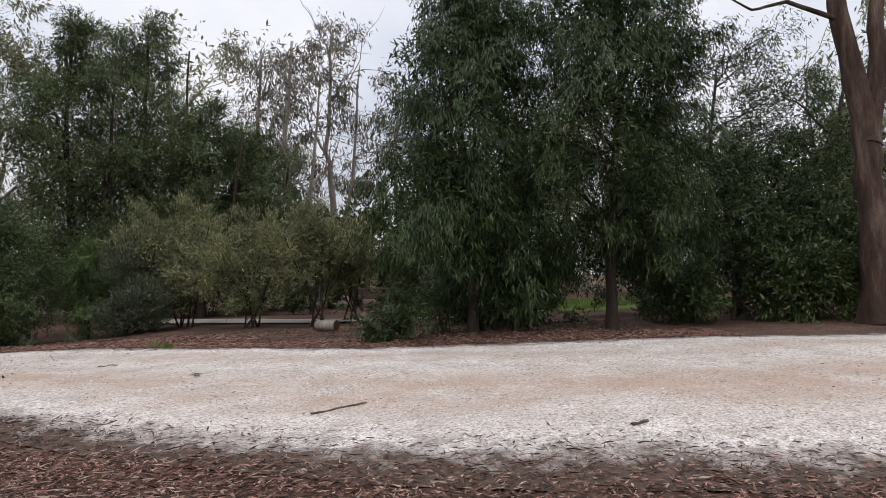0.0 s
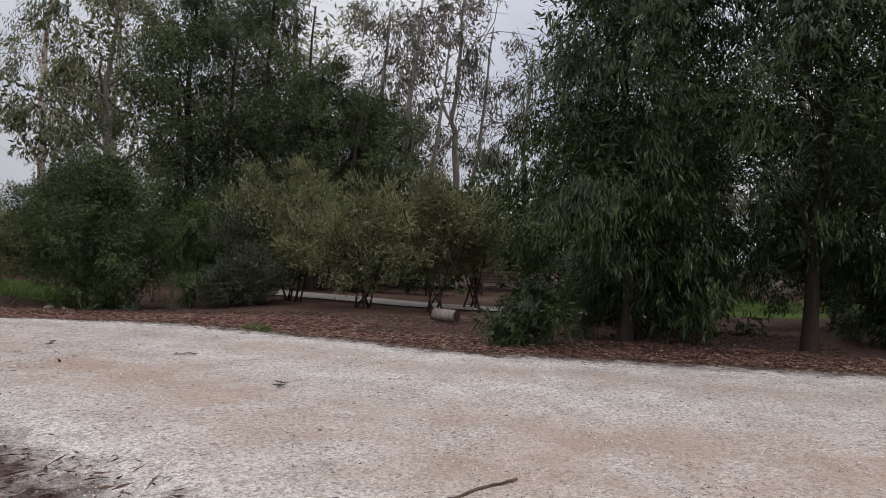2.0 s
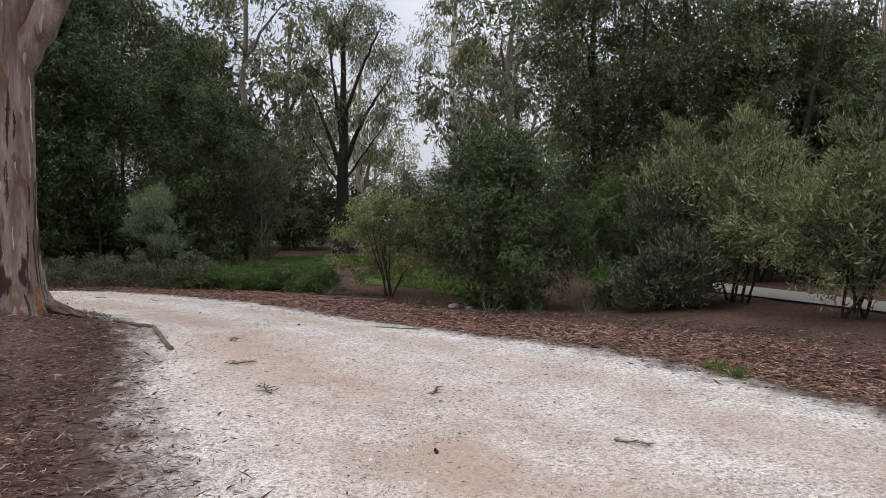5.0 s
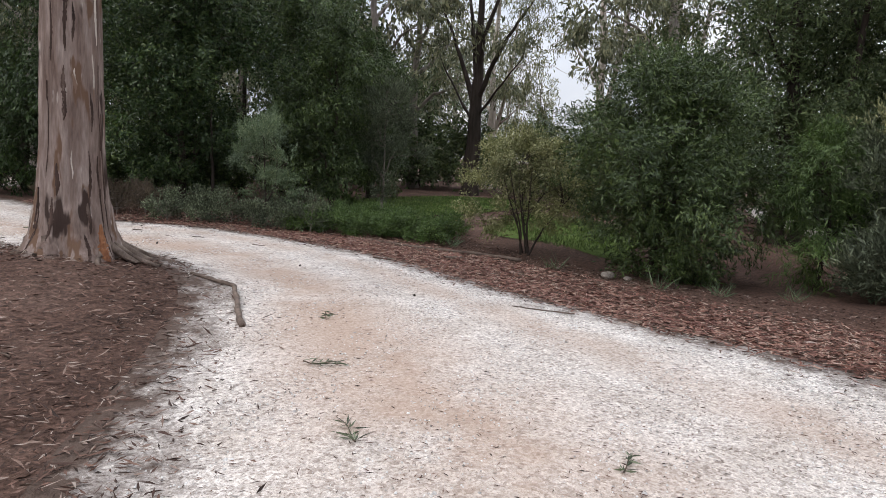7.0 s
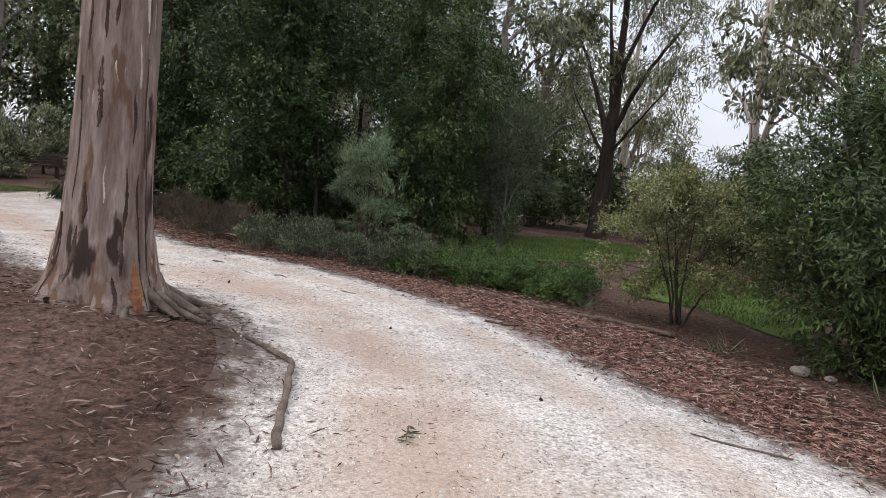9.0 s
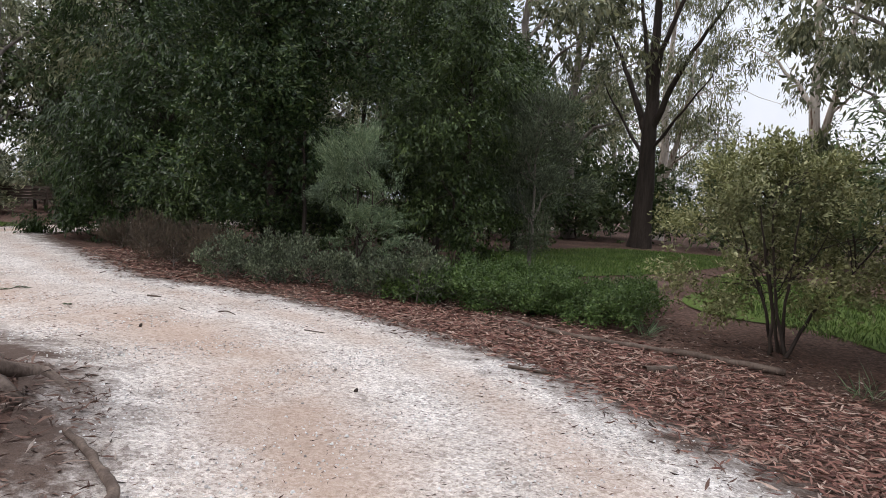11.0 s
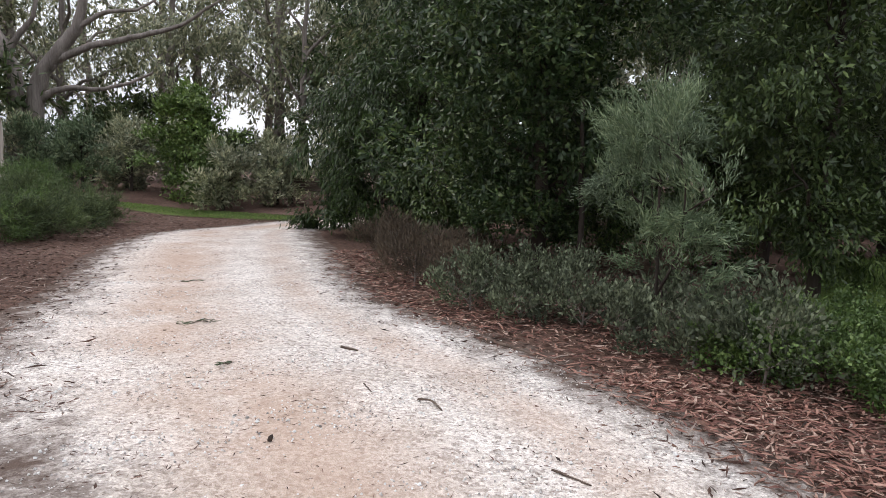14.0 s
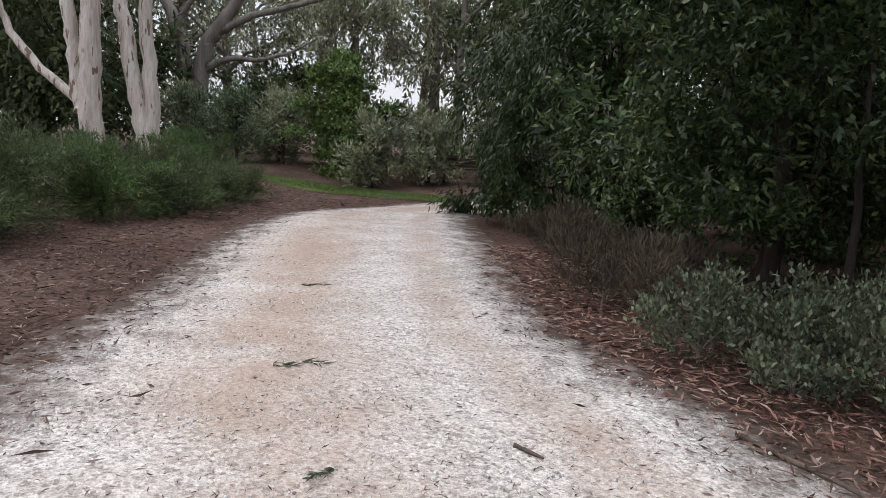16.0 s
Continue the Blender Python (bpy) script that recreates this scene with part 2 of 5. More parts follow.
TIMBER = bark_material("weathered_timber", [(0.3, (0.05, 0.036, 0.028)), (0.7, (0.13, 0.1, 0.08))], 6.0, (0.1, 1, 1), 0.003)
PATH_PALE = island_material("pale_path", [(0.0, (0.42, 0.38, 0.34)), (1.0, (0.42, 0.38, 0.34))])

LEAF_WATTLE = leaf_material("drooping_wattle_leaves", (0.018, 0.034, 0.010), (0.043, 0.079, 0.023), (0.086, 0.133, 0.045))
LEAF_DARK = leaf_material("dark_evergreen_leaves", (0.030, 0.052, 0.019), (0.078, 0.121, 0.041), (0.149, 0.207, 0.073))
LEAF_BROAD = leaf_material("broad_glossy_leaves", (0.018, 0.039, 0.013), (0.050, 0.089, 0.030), (0.121, 0.169, 0.061), 0.38)
LEAF_SHEOAK = leaf_material("dull_olive_needles", (0.043, 0.068, 0.027), (0.106, 0.151, 0.062), (0.149, 0.184, 0.078), 0.6)
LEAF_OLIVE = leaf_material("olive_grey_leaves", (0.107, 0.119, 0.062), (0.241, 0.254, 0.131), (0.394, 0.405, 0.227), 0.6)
LEAF_GREY = leaf_material("silvery_green_leaves", (0.082, 0.123, 0.066), (0.170, 0.239, 0.135), (0.297, 0.372, 0.228), 0.6)
LEAF_YELLOW = leaf_material("yellow_green_leaves", (0.124, 0.137, 0.050), (0.274, 0.290, 0.128), (0.491, 0.491, 0.274), 0.55)
LEAF_GUM = leaf_material("hanging_gum_leaves", (0.086, 0.103, 0.056), (0.214, 0.228, 0.130), (0.340, 0.340, 0.206), 0.5)
LEAF_GUM_PALE = leaf_material("pale_gum_leaves", (0.089, 0.089, 0.067), (0.179, 0.169, 0.130), (0.250, 0.232, 0.179), 0.6)
LEAF_FRESH = leaf_material("fresh_green_leaves", (0.044, 0.084, 0.022), (0.100, 0.169, 0.044), (0.169, 0.245, 0.084), 0.45)
# gum leaves paled: the haze of distance is put into the colour
LEAF_HAZED = leaf_material("hazed_far_leaves", (0.132, 0.158, 0.096), (0.328, 0.350, 0.223), (0.521, 0.521, 0.354), 0.5)
LEAF_ROUND = leaf_material("round_tree_leaves", (0.066, 0.118, 0.031), (0.150, 0.237, 0.062), (0.254, 0.343, 0.118), 0.45)
LEAF_SALT = leaf_material("grey_saltbush_leaves", (0.052, 0.067, 0.041), (0.130, 0.156, 0.098), (0.250, 0.298, 0.196), 0.65)
LEAF_RUSTY = leaf_material("rusty_dry_twigs", (0.054, 0.042, 0.031), (0.132, 0.102, 0.072), None, 0.8, 0.1)
GRASS_BLADE = leaf_material("grass_blades", (0.068, 0.113, 0.03), (0.15, 0.24, 0.06), (0.24, 0.29, 0.11), 0.6)
FLOWER = leaf_material("yellow_blossom", (0.35, 0.24, 0.02), (0.6, 0.42, 0.04), None, 0.7)


# ---- mesh tools ----
def raw_mesh(name, verts, faces, mat, smooth=False):
    """A mesh from arrays: verts (n, 3), quads (m, 4)."""
    me = bpy.data.meshes.new(name)
    verts, faces = np.asarray(verts, "f4"), np.asarray(faces, "i4")
    me.vertices.add(len(verts))
    me.vertices.foreach_set("co", verts.ravel())
    me.loops.add(faces.size)
    me.loops.foreach_set("vertex_index", faces.ravel())
    me.polygons.add(len(faces))
    me.polygons.foreach_set("loop_start", np.arange(0, faces.size, faces.shape[1], dtype="i4"))
    if smooth:
        me.polygons.foreach_set("use_smooth", np.ones(len(faces), bool))
    me.update(calc_edges=True)
    me.validate()
    me.materials.append(mat)
    return me


def thing(name, x, y, z, label, category, group="", kind=""):
    ob = new(name)
    ob.empty_display_size = 0.2
    ob.matrix_basis = pose(x, y, z)
    return tagged(ob, label, category, group, kind)


def part_of(name, me, parent, label=""):
    ob = new(name, me)
    ob.parent = parent
    if label:
        tagged(ob, label)
    return ob


def tube(acc, pts, radii, n=7, lump=0.0, rng=None):
    """Adds a tapered tube along pts to acc = [verts, faces, count]."""
    pts, radii = np.asarray(pts, float), np.asarray(radii, float)
    if radii[-1] > 0.012:
        step = (pts[-1] - pts[-2]) / (np.linalg.norm(pts[-1] - pts[-2]) + 1e-9)
        pts = np.concatenate([pts, [pts[-1] + step * radii[-1] * 0.25]])
        radii = np.append(radii, radii[-1] * 0.05)
    base = acc[2]
    ang = np.arange(n) * 2 * np.pi / n
    for i, p in enumerate(pts):
        d = pts[min(i + 1, len(pts) - 1)] - pts[max(i - 1, 0)]
        d = d / (np.linalg.norm(d) + 1e-9)
        a = np.cross(d, (0.3, 0.9, 0.31) if abs(d[2]) > 0.6 else (0, 0, 1))
        a /= np.linalg.norm(a) + 1e-9
        b = np.cross(d, a)
        r = np.full(n, radii[i])
        if lump and rng is not None:
            r = r * (1 + lump * rng.standard_normal(n))
        acc[0].append(p + np.outer(np.cos(ang) * r, a) + np.outer(np.sin(ang) * r, b))
    k = len(pts)
    i, j = np.meshgrid(np.arange(k - 1), np.arange(n), indexing="ij")
    q = np.stack([base + i * n + j, base + i * n + (j + 1) % n, base + (i + 1) * n + (j + 1) % n, base + (i + 1) * n + j], -1)
    acc[1].append(q.reshape(-1, 4))
    acc[2] = base + k * n


def bent(rng, a, b, k, wob, sag=0.0):
    """A wandering line from a to b in k steps."""
    a, b = np.asarray(a, float), np.asarray(b, float)
    s = np.linspace(0, 1, k)[:, None]
    p = a + (b - a) * s
    w = np.cumsum(rng.standard_normal((k, 3)), 0)
    w = w - w[0] - (w[-1] - w[0]) * s
    ln = np.linalg.norm(b - a)
    p = p + w * wob * ln / math.sqrt(k)
    p[:, 2] += sag * ln * (np.sin(s[:, 0] * np.pi))
    return p


def tube_mesh(name, acc, mat):
    return raw_mesh(name, np.concatenate(acc[0]), np.concatenate(acc[1]), mat, True)


def blades(rng, pos, dirs, length, width, fold=0.25, face=None, flat=0.0):
    """Leaves: one kite of four corners at each place, turned more or less towards face."""
    n = len(pos)
    dirs = dirs / (np.linalg.norm(dirs, axis=1, keepdims=True) + 1e-9)
    turn = rng.standard_normal((n, 3))
    if flat:
        turn = turn * (1 - flat) + np.asarray((0.0, 0.0, 1.0) if face is None else face) * 1.5 * flat
    side = np.cross(dirs, turn)
    side /= np.linalg.norm(side, axis=1, keepdims=True) + 1e-9
    up = np.cross(side, dirs)
    ln = (length * rng.uniform(0.6, 1.3, n))[:, None]
    wd = (width * rng.uniform(0.7, 1.25, n))[:, None]
    bow = up * ln * fold * rng.uniform(-1, 1, (n, 1))
    mid = pos + dirs * ln * 0.45 + bow * 0.6
    v = np.stack([pos, mid + side * wd * 0.5, pos + dirs * ln, mid - side * wd * 0.5], 1).reshape(-1, 3)
    f = np.arange(4 * n).reshape(n, 4)
    return v, f


def shell_points(rng, n, c, r, fill=4.0):
    d = rng.standard_normal((n, 3))
    d[:, 2] += 0.25
    d /= np.linalg.norm(d, axis=1, keepdims=True)
    rad = rng.uniform(0.05, 1, n) ** (1 / fill)
    return np.asarray(c) + d * rad[:, None] * np.asarray(r), d


def foliage(rng, centres, outs, per, spread, length, width, droop, outward, chaos, strands=3, floor=0.05, flat=0.55):
    """Sprays of leaves: at each centre a few short twigs that carry leaves, all of a clump reaching the same way."""
    k = len(centres)
    tw = outs[:, None, :] * outward * 1.7 + rng.standard_normal((k, strands, 3)) * 0.45
    tw[..., 2] -= droop * 0.6
    tw /= np.linalg.norm(tw, axis=2, keepdims=True) + 1e-9
    start = centres[:, None, :] + rng.standard_normal((k, strands, 3)) * spread * 0.3
    m = max(1, per // strands)
    s = rng.uniform(0, 1, (k, strands, m, 1)) ** 0.8
    pos = start[:, :, None, :] + tw[:, :, None, :] * s * spread * 1.25 + rng.standard_normal((k, strands, m, 3)) * spread * 0.1
    d = tw[:, :, None, :] * 0.8 + rng.standard_normal((k, strands, m, 3)) * chaos
    d[..., 2] -= droop
    face = np.broadcast_to((outs * 0.7 + (0, 0, 0.8))[:, None, None, :], pos.shape).reshape(-1, 3)
    pos, d = pos.reshape(-1, 3), d.reshape(-1, 3)
    keep = pos[:, 2] > floor
    return blades(rng, pos[keep], d[keep], length, width, 0.25, face[keep], flat)


def plant(name, label, category, x, y, lobes, trunks, leaf, bark, seed, clusters=40, per=40, spread=0.35, length=0.12, width=0.02,
          droop=0.6, outward=0.6, chaos=0.6, fill=4.0, twig=0.012, group="", bare=0, sprays=None, limb_r=0.35, flutes=0.0, z=None, clump=0.13, flat=0.55, inner=0.9):
    """A tree or shrub. lobes: (x, y, z, rx, ry, rz, weight) of its crown; trunks: (foot, points above it, foot radius, top radius)."""
    rng = np.random.default_rng(seed)
    z0 = ground_z(x, y) if z is None else z
    ob = thing(name, x, y, z0 - 0.03, label, category, group)
    spine = []
    for foot, pts, r0, r1 in trunks:
        line = np.array([foot, *pts], float)
        k = max(7, 4 * len(line))
        sp = np.linspace(0, len(line) - 1, k)
        fine = np.stack([np.interp(sp, np.arange(len(line)), line[:, c]) for c in range(3)], 1)
        seg = np.linalg.norm(line[-1] - line[0]) / k
        fine[1:-1] += rng.standard_normal((k - 2, 3)) * min(r0 * 0.22, seg * 0.05)
        rad = np.interp(np.linspace(0, 1, k), [0, 0.06, 1], [r0 * 1.3, r0, r1])
        acc = [[], [], 0]
        tube(acc, fine, rad, 10 if r0 > 0.1 else 6, 0.03 + flutes, rng)
        part_of("trunk", tube_mesh("trunk", acc, bark), ob)
        spine.append((fine, rad))
    vs, fs, cnt = [], [], 0
    sprigs = [[], [], 0]
    for lx, ly, lz, rx, ry, rz, wt in lobes:
        n = max(5, int(clusters * wt * 0.65))
        knots = max(4, n // 8)
        kc, kd = shell_points(rng, knots, (lx, ly, lz), (rx, ry, rz), fill)
        pick = rng.integers(0, knots, n)
        c = kc[pick] + rng.standard_normal((n, 3)) * np.array((rx, ry, rz * 0.7)) * clump
        d = kd[pick] + rng.standard_normal((n, 3)) * 0.22
        c[:, 2] = np.maximum(c[:, 2], 0.12)
        # limb from the nearest trunk to the lobe, twigs from there
        best = min(spine, key=lambda s: np.min(np.linalg.norm(s[0] - (lx, ly, lz), axis=1)) - 0.3 * s[1][0]) if spine else None
        acc = [[], [], 0]
        if best is not None:
            want = lz - 0.6 * math.hypot(lx - best[0][-1][0], ly - best[0][-1][1]) - 0.25 * rz
            i = int(np.argmin(np.abs(best[0][:, 2] - max(want, best[0][1][2]))))
            r = max(twig * 1.2, min(best[1][i] * 0.75, limb_r * best[1][0]))
            line = bent(rng, best[0][i], (lx, ly, lz), 7, 0.07, 0.05)
            tube(acc, line, np.linspace(r, twig, 7), 6 if r > 0.04 else 4, 0.04, rng)
        else:
            line = np.array([(lx, ly, lz)] * 7)
        for q in kc:
            k = rng.integers(2, 7)
            tube(sprigs, bent(rng, line[k], q, 4, 0.1, 0.04), np.linspace(twig * 0.9, twig * 0.25, 4), 3)
        for q in range(bare):
            a = line[rng.integers(2, 7)]
            e = a + rng.standard_normal(3) * (rx, ry, rz) * 0.8 + (0, 0, 0.25 * rz)
            tube(sprigs, bent(rng, a, e, 6, 0.1, 0.05), np.linspace(twig * 1.4, twig * 0.3, 6), 4)
        if acc[0]:
            part_of("limb", tube_mesh("limb", acc, bark), ob)
        v, f = foliage(rng, c, d, per, spread, length * 1.08, width * 1.22, droop, outward, chaos, flat=flat)
        vs.append(v)
        fs.append(f + cnt)
        cnt += len(v)
        if inner:  # larger leaves added deep in the crown to block light and darken its gaps
            m = min(1400, int(inner * 1.2 * (rx * ry * rz) ** (2 / 3) / (length * width)))
            p, d = shell_points(rng, m, (lx, ly, lz), (rx * 0.62, ry * 0.62, rz * 0.62), 2.6)
            p[:, 2] = np.maximum(p[:, 2], 0.15)
            v, f = blades(rng, p, rng.standard_normal((m, 3)), length * 1.2, width * 1.7, 0.2)
            v[:, 2] = np.maximum(v[:, 2], 0.04)
            vs.append(v)
            fs.append(f + cnt)
            cnt += len(v)
    tagged(part_of("branchwork", tube_mesh("branchwork", sprigs, bark), ob), kind="stuff")
    tagged(part_of("crown", raw_mesh("crown", np.concatenate(vs), np.concatenate(fs), leaf), ob), kind="stuff")
    return ob


# ---- ground ----
def smooth(a, b, v):
    s = np.clip((v - a) / (b - a), 0, 1)
    return s * s * (3 - 2 * s)


def ground_z(x, y):
    """Height of the land."""
    x, y = np.asarray(x, float), np.asarray(y, float)
    z = 0.34 * np.exp(-((x + 13.5) ** 2 + (y - 9.4) ** 2) / 2.2)
    z = z - 0.2 * smooth(6.5, 1.0, y) * smooth(-8, -4, x)
    z = z - 0.25 * np.exp(-((x + 12) ** 2 + (y - 18.5) ** 2) / 14)
    z = z + 0.25 * smooth(-31.5, -36, x) * smooth(24, 12, y)
    z = z + 0.28 * smooth(7.0, 1.0, y) * smooth(-15, -20, x)
    z = z + 0.035 * np.sin(x * 0.9 + 1.3 * np.sin(y * 0.6)) * np.cos(y * 0.8) * smooth(40, 25, np.hypot(x + 10, y - 12))
    return z if z.ndim else float(z)


def axis(fine0, fine1, step, far):
    inner = np.arange(fine0, fine1 + step, step)
    grow = np.array([1, 2, 4, 7, 12, 20, 35, 60, 120, 250, 500, 900]) * 1.0
    return np.concatenate([fine0 - grow[::-1], inner, fine1 + grow])


gx, gy = axis(-48, 16, 0.25, 900), axis(-6, 46, 0.25, 900)
GX, GY = np.meshgrid(gx, gy, indexing="ij")
GZ = ground_z(GX, GY)
ni, nj = GX.shape
idx = np.arange(ni * nj).reshape(ni, nj)
quads = np.stack([idx[:-1, :-1], idx[1:, :-1], idx[1:, 1:], idx[:-1, 1:]], -1).reshape(-1, 4)
bumps = 0.012 * np.sin(GX * 7.1 + 2 * np.sin(GY * 3.3)) * np.sin(GY * 6.3 + np.sin(GX * 4.1))
ground = new("ground", raw_mesh("ground", np.stack([GX, GY, GZ + bumps - 0.012], -1).reshape(-1, 3), quads, LITTER, True))
tagged(ground, "brown soil strewn with fallen gum leaves and bark", "ground", kind="structure")

# road: near and far margin at stations along its length
STATIONS = [
    ((40, 10), (40, 15)), ((14, 8.8), (14, 13.4)), ((7, 6.6), (7.1, 12.6)), ((3.5, 4.9), (3.8, 12.5)), ((1.2, 5.15), (1.5, 12.8)),
    ((-0.5, 5.3), (-0.5, 12.8)), ((-2.2, 5.8), (-2.2, 12.5)), ((-4.2, 6.85), (-4.5, 13.4)), ((-6.5, 8.15), (-7, 14.1)),
    ((-8.5, 8.9), (-9.5, 14.1)), ((-10.6, 9.95), (-12, 14.1)), ((-12.6, 10.7), (-14, 14.1)), ((-14.7, 10.4), (-16.2, 13.5)),
    ((-17, 8.8), (-18.1, 12.5)), ((-19.8, 8.0), (-20.4, 11.3)), ((-23, 7.0), (-24, 10.4)), ((-26.8, 6.7), (-28.0, 9.6)),
    ((-30, 8.2), (-29.6, 11.2)), ((-32.6, 10.6), (-31.2, 13)), ((-37, 16), (-35, 18)), ((-44, 36), (-41, 37)),
]


def spline(ctrl, per):
    c = np.asarray(ctrl, float)
    c = np.concatenate([c[:1], c, c[-1:]])
    out = []
    for i in range(1, len(c) - 2):
        t = np.linspace(0, 1, per, endpoint=False)[:, None]
        a, b, d, e = c[i - 1], c[i], c[i + 1], c[i + 2]
        out.append(0.5 * (2 * b + (d - a) * t + (2 * a - 5 * b + 4 * d - e) * t ** 2 + (3 * b - a - 3 * d + e) * t ** 3))
    return np.concatenate(out + [c[-2:-1]])


near_edge = spline([a for a, b in STATIONS], 16)
far_edge = spline([b for a, b in STATIONS], 16)
rows_n, across = len(near_edge), 49
u = np.linspace(-0.06, 1.06, across)
R = near_edge[:, None, :] + (far_edge - near_edge)[:, None, :] * u[None, :, None]
rz = ground_z(R[..., 0], R[..., 1]) + 0.004 + 0.022 * np.clip(np.minimum(u, 1 - u) * 8, -0.4, 1)[None, :]
rz = rz + 0.006 * np.sin(R[..., 0] * 5 + R[..., 1] * 3)
ridx = np.arange(rows_n * across).reshape(rows_n, across)
rq = np.stack([ridx[:-1, :-1], ridx[:-1, 1:], ridx[1:, 1:], ridx[1:, :-1]], -1).reshape(-1, 4)
road = new("road", raw_mesh("road", np.concatenate([R, rz[..., None]], -1).reshape(-1, 3), rq, GRAVEL, True))
tagged(road, "curving walking track of crushed white gravel with rusty wheel marks", "road", kind="structure")
wide = np.linalg.norm(far_edge - near_edge, axis=1)[:, None]
edge_m = np.minimum(u[None, :] * wide, (1 - u[None, :]) * wide)
margin = 1 - np.clip((edge_m + 0.3) / 1.15, 0, 1)
rust = np.exp(-((u - 0.36) / 0.2) ** 2) + 0.7 * np.exp(-((u - 0.76) / 0.08) ** 2)
rust = np.clip(np.repeat(rust[None, :], rows_n, 0), 0, 1) * 0.82
for key, arr in (("margin", margin), ("rust", rust)):
    at = road.data.attributes.new(key, "FLOAT", "POINT")
    at.data.foreach_set("value", np.ascontiguousarray(arr, "f4").ravel())


def road_u(px, py):
    """Place across the road (0 near margin, 1 far margin) and metres inside it, negative outside."""
    px, py = np.atleast_1d(px), np.atleast_1d(py)
    sides = []
    for line, sign in ((near_edge, -1.0), (far_edge, 1.0)):
        tg = np.gradient(line, axis=0)
        tg /= np.linalg.norm(tg, axis=1)[:, None]
        out = np.zeros(len(px))
        for s in range(0, len(px), 4000):
            p = np.stack([px[s:s + 4000], py[s:s + 4000]], 1)
            k = np.argmin(((p[:, None, :] - line[None]) ** 2).sum(2), 1)
            d = p - line[k]
            out[s:s + 4000] = np.sign(tg[k, 0] * d[:, 1] - tg[k, 1] * d[:, 0]) * np.linalg.norm(d, axis=1) * sign
        sides.append(out)
    a, b = sides
    return a / np.where(np.abs(a + b) < 1e-6, 1.0, a + b), np.minimum(a, b)


def patch(name, cx, cy, rx, ry, turn, mat, label, category, rise=0.02, seed=0):
    """A flat patch with a ragged rim that follows the land."""
    rng = np.random.default_rng(seed)
    na, nr = 72, 14
    a = np.linspace(0, 2 * np.pi, na, endpoint=False)
    rim = 1 + sum(0.07 * rng.standard_normal() * np.sin(k * a + rng.uniform(0, 6)) for k in range(2, 9))
    rr = np.linspace(0.02, 1, nr)[:, None] * rim[None]
    px, py = rr * np.cos(a) * rx, rr * np.sin(a) * ry
    c, s = math.cos(radians(turn)), math.sin(radians(turn))
    X, Y = cx + px * c - py * s, cy + px * s + py * c
    Z = ground_z(X, Y) + rise * (1 - np.linspace(0, 1, nr)[:, None] ** 6) + 0.004
    ii = np.arange(nr * na).reshape(nr, na)
    q = np.stack([ii[:-1], ii[1:], np.roll(ii[1:], -1, 1), np.roll(ii[:-1], -1, 1)], -1).reshape(-1, 4)
    ob = new(name, raw_mesh(name, np.stack([X, Y, Z], -1).reshape(-1, 3), q, mat, True))
    return tagged(ob, label, category, kind="structure")


patch("lawn", -22.9, 22.4, 5.4, 2.7, 114, TURF, "sunlit green lawn behind the shrubs", "lawn", seed=3)
patch("lawn", -16.4, 21.0, 3.4, 1.6, -38, TURF, "small patch of green grass behind an open bush", "lawn", seed=6)
patch("lawn", 6.5, 27, 5, 4, 0, TURF, "bright green grass seen beneath the wattles", "lawn", seed=4)
patch("lawn", -31.6, 5.6, 3.4, 1.0, 80, TURF, "thin strip of grass beside the track", "lawn", seed=5)

# narrow pale footpath behind the olive bushes
foot = spline([(-20, 38), (-15, 30), (-9, 23.6), (-5, 21.4), (-1.5, 20.3), (0.8, 20.6), (2.6, 23), (3.2, 28)], 14)
tang = np.gradient(foot, axis=0)
nrm = np.stack([-tang[:, 1], tang[:, 0]], 1) / np.linalg.norm(tang, axis=1)[:, None]
F = foot[:, None, :] + nrm[:, None, :] * np.linspace(-0.65, 0.65, 7)[None, :, None]
fz = ground_z(F[..., 0], F[..., 1]) + 0.03
fi = np.arange(F.shape[0] * 7).reshape(-1, 7)
fq = np.stack([fi[:-1, :-1], fi[1:, :-1], fi[1:, 1:], fi[:-1, 1:]], -1).reshape(-1, 4)
footpath = new("footpath", raw_mesh("footpath", np.concatenate([F, fz[..., None]], -1).reshape(-1, 3), fq, PATH_PALE, True))
tagged(footpath, "narrow pale gravel footpath behind the bushes", "path", kind="structure")

# ---- plants beside the track ----
def lobes_of(seed, n, cx, cy, z0, z1, r, flat=0.75, lean=(0, 0)):
    """Crown lobes stacked irregularly between z0 and z1."""
    rng = np.random.default_rng(seed)
    out = []
    for i in range(n):
        s = (i + 0.5) / n
        z = z0 + (z1 - z0) * s
        a = rng.uniform(0, 2 * np.pi)
        belly = math.sin(np.pi * min(0.92, 0.18 + 0.75 * s))
        off = r * 0.5 * belly * rng.uniform(0.5, 1.1)
        q = r * belly * rng.uniform(0.55, 0.8)
        out.append((cx + math.cos(a) * off + lean[0] * s, cy + math.sin(a) * off + lean[1] * s, z, q, q, q * flat, rng.uniform(0.7, 1.3)))
    return out


def wattle(x, y, h, r, seed, label, trunks, low=1.0, clusters=120):
    return plant("wattle_tree", label, "tree", x, y, lobes_of(seed, 16, 0, 0, low, h - 0.8, r * 1.06, 0.9), trunks, LEAF_WATTLE, BARK_DARK, seed,
                 clusters=clusters, inner=2.2, per=34, spread=0.33, length=0.135, width=0.022, droop=0.95, outward=0.5, chaos=0.45, group="wattles by the track")


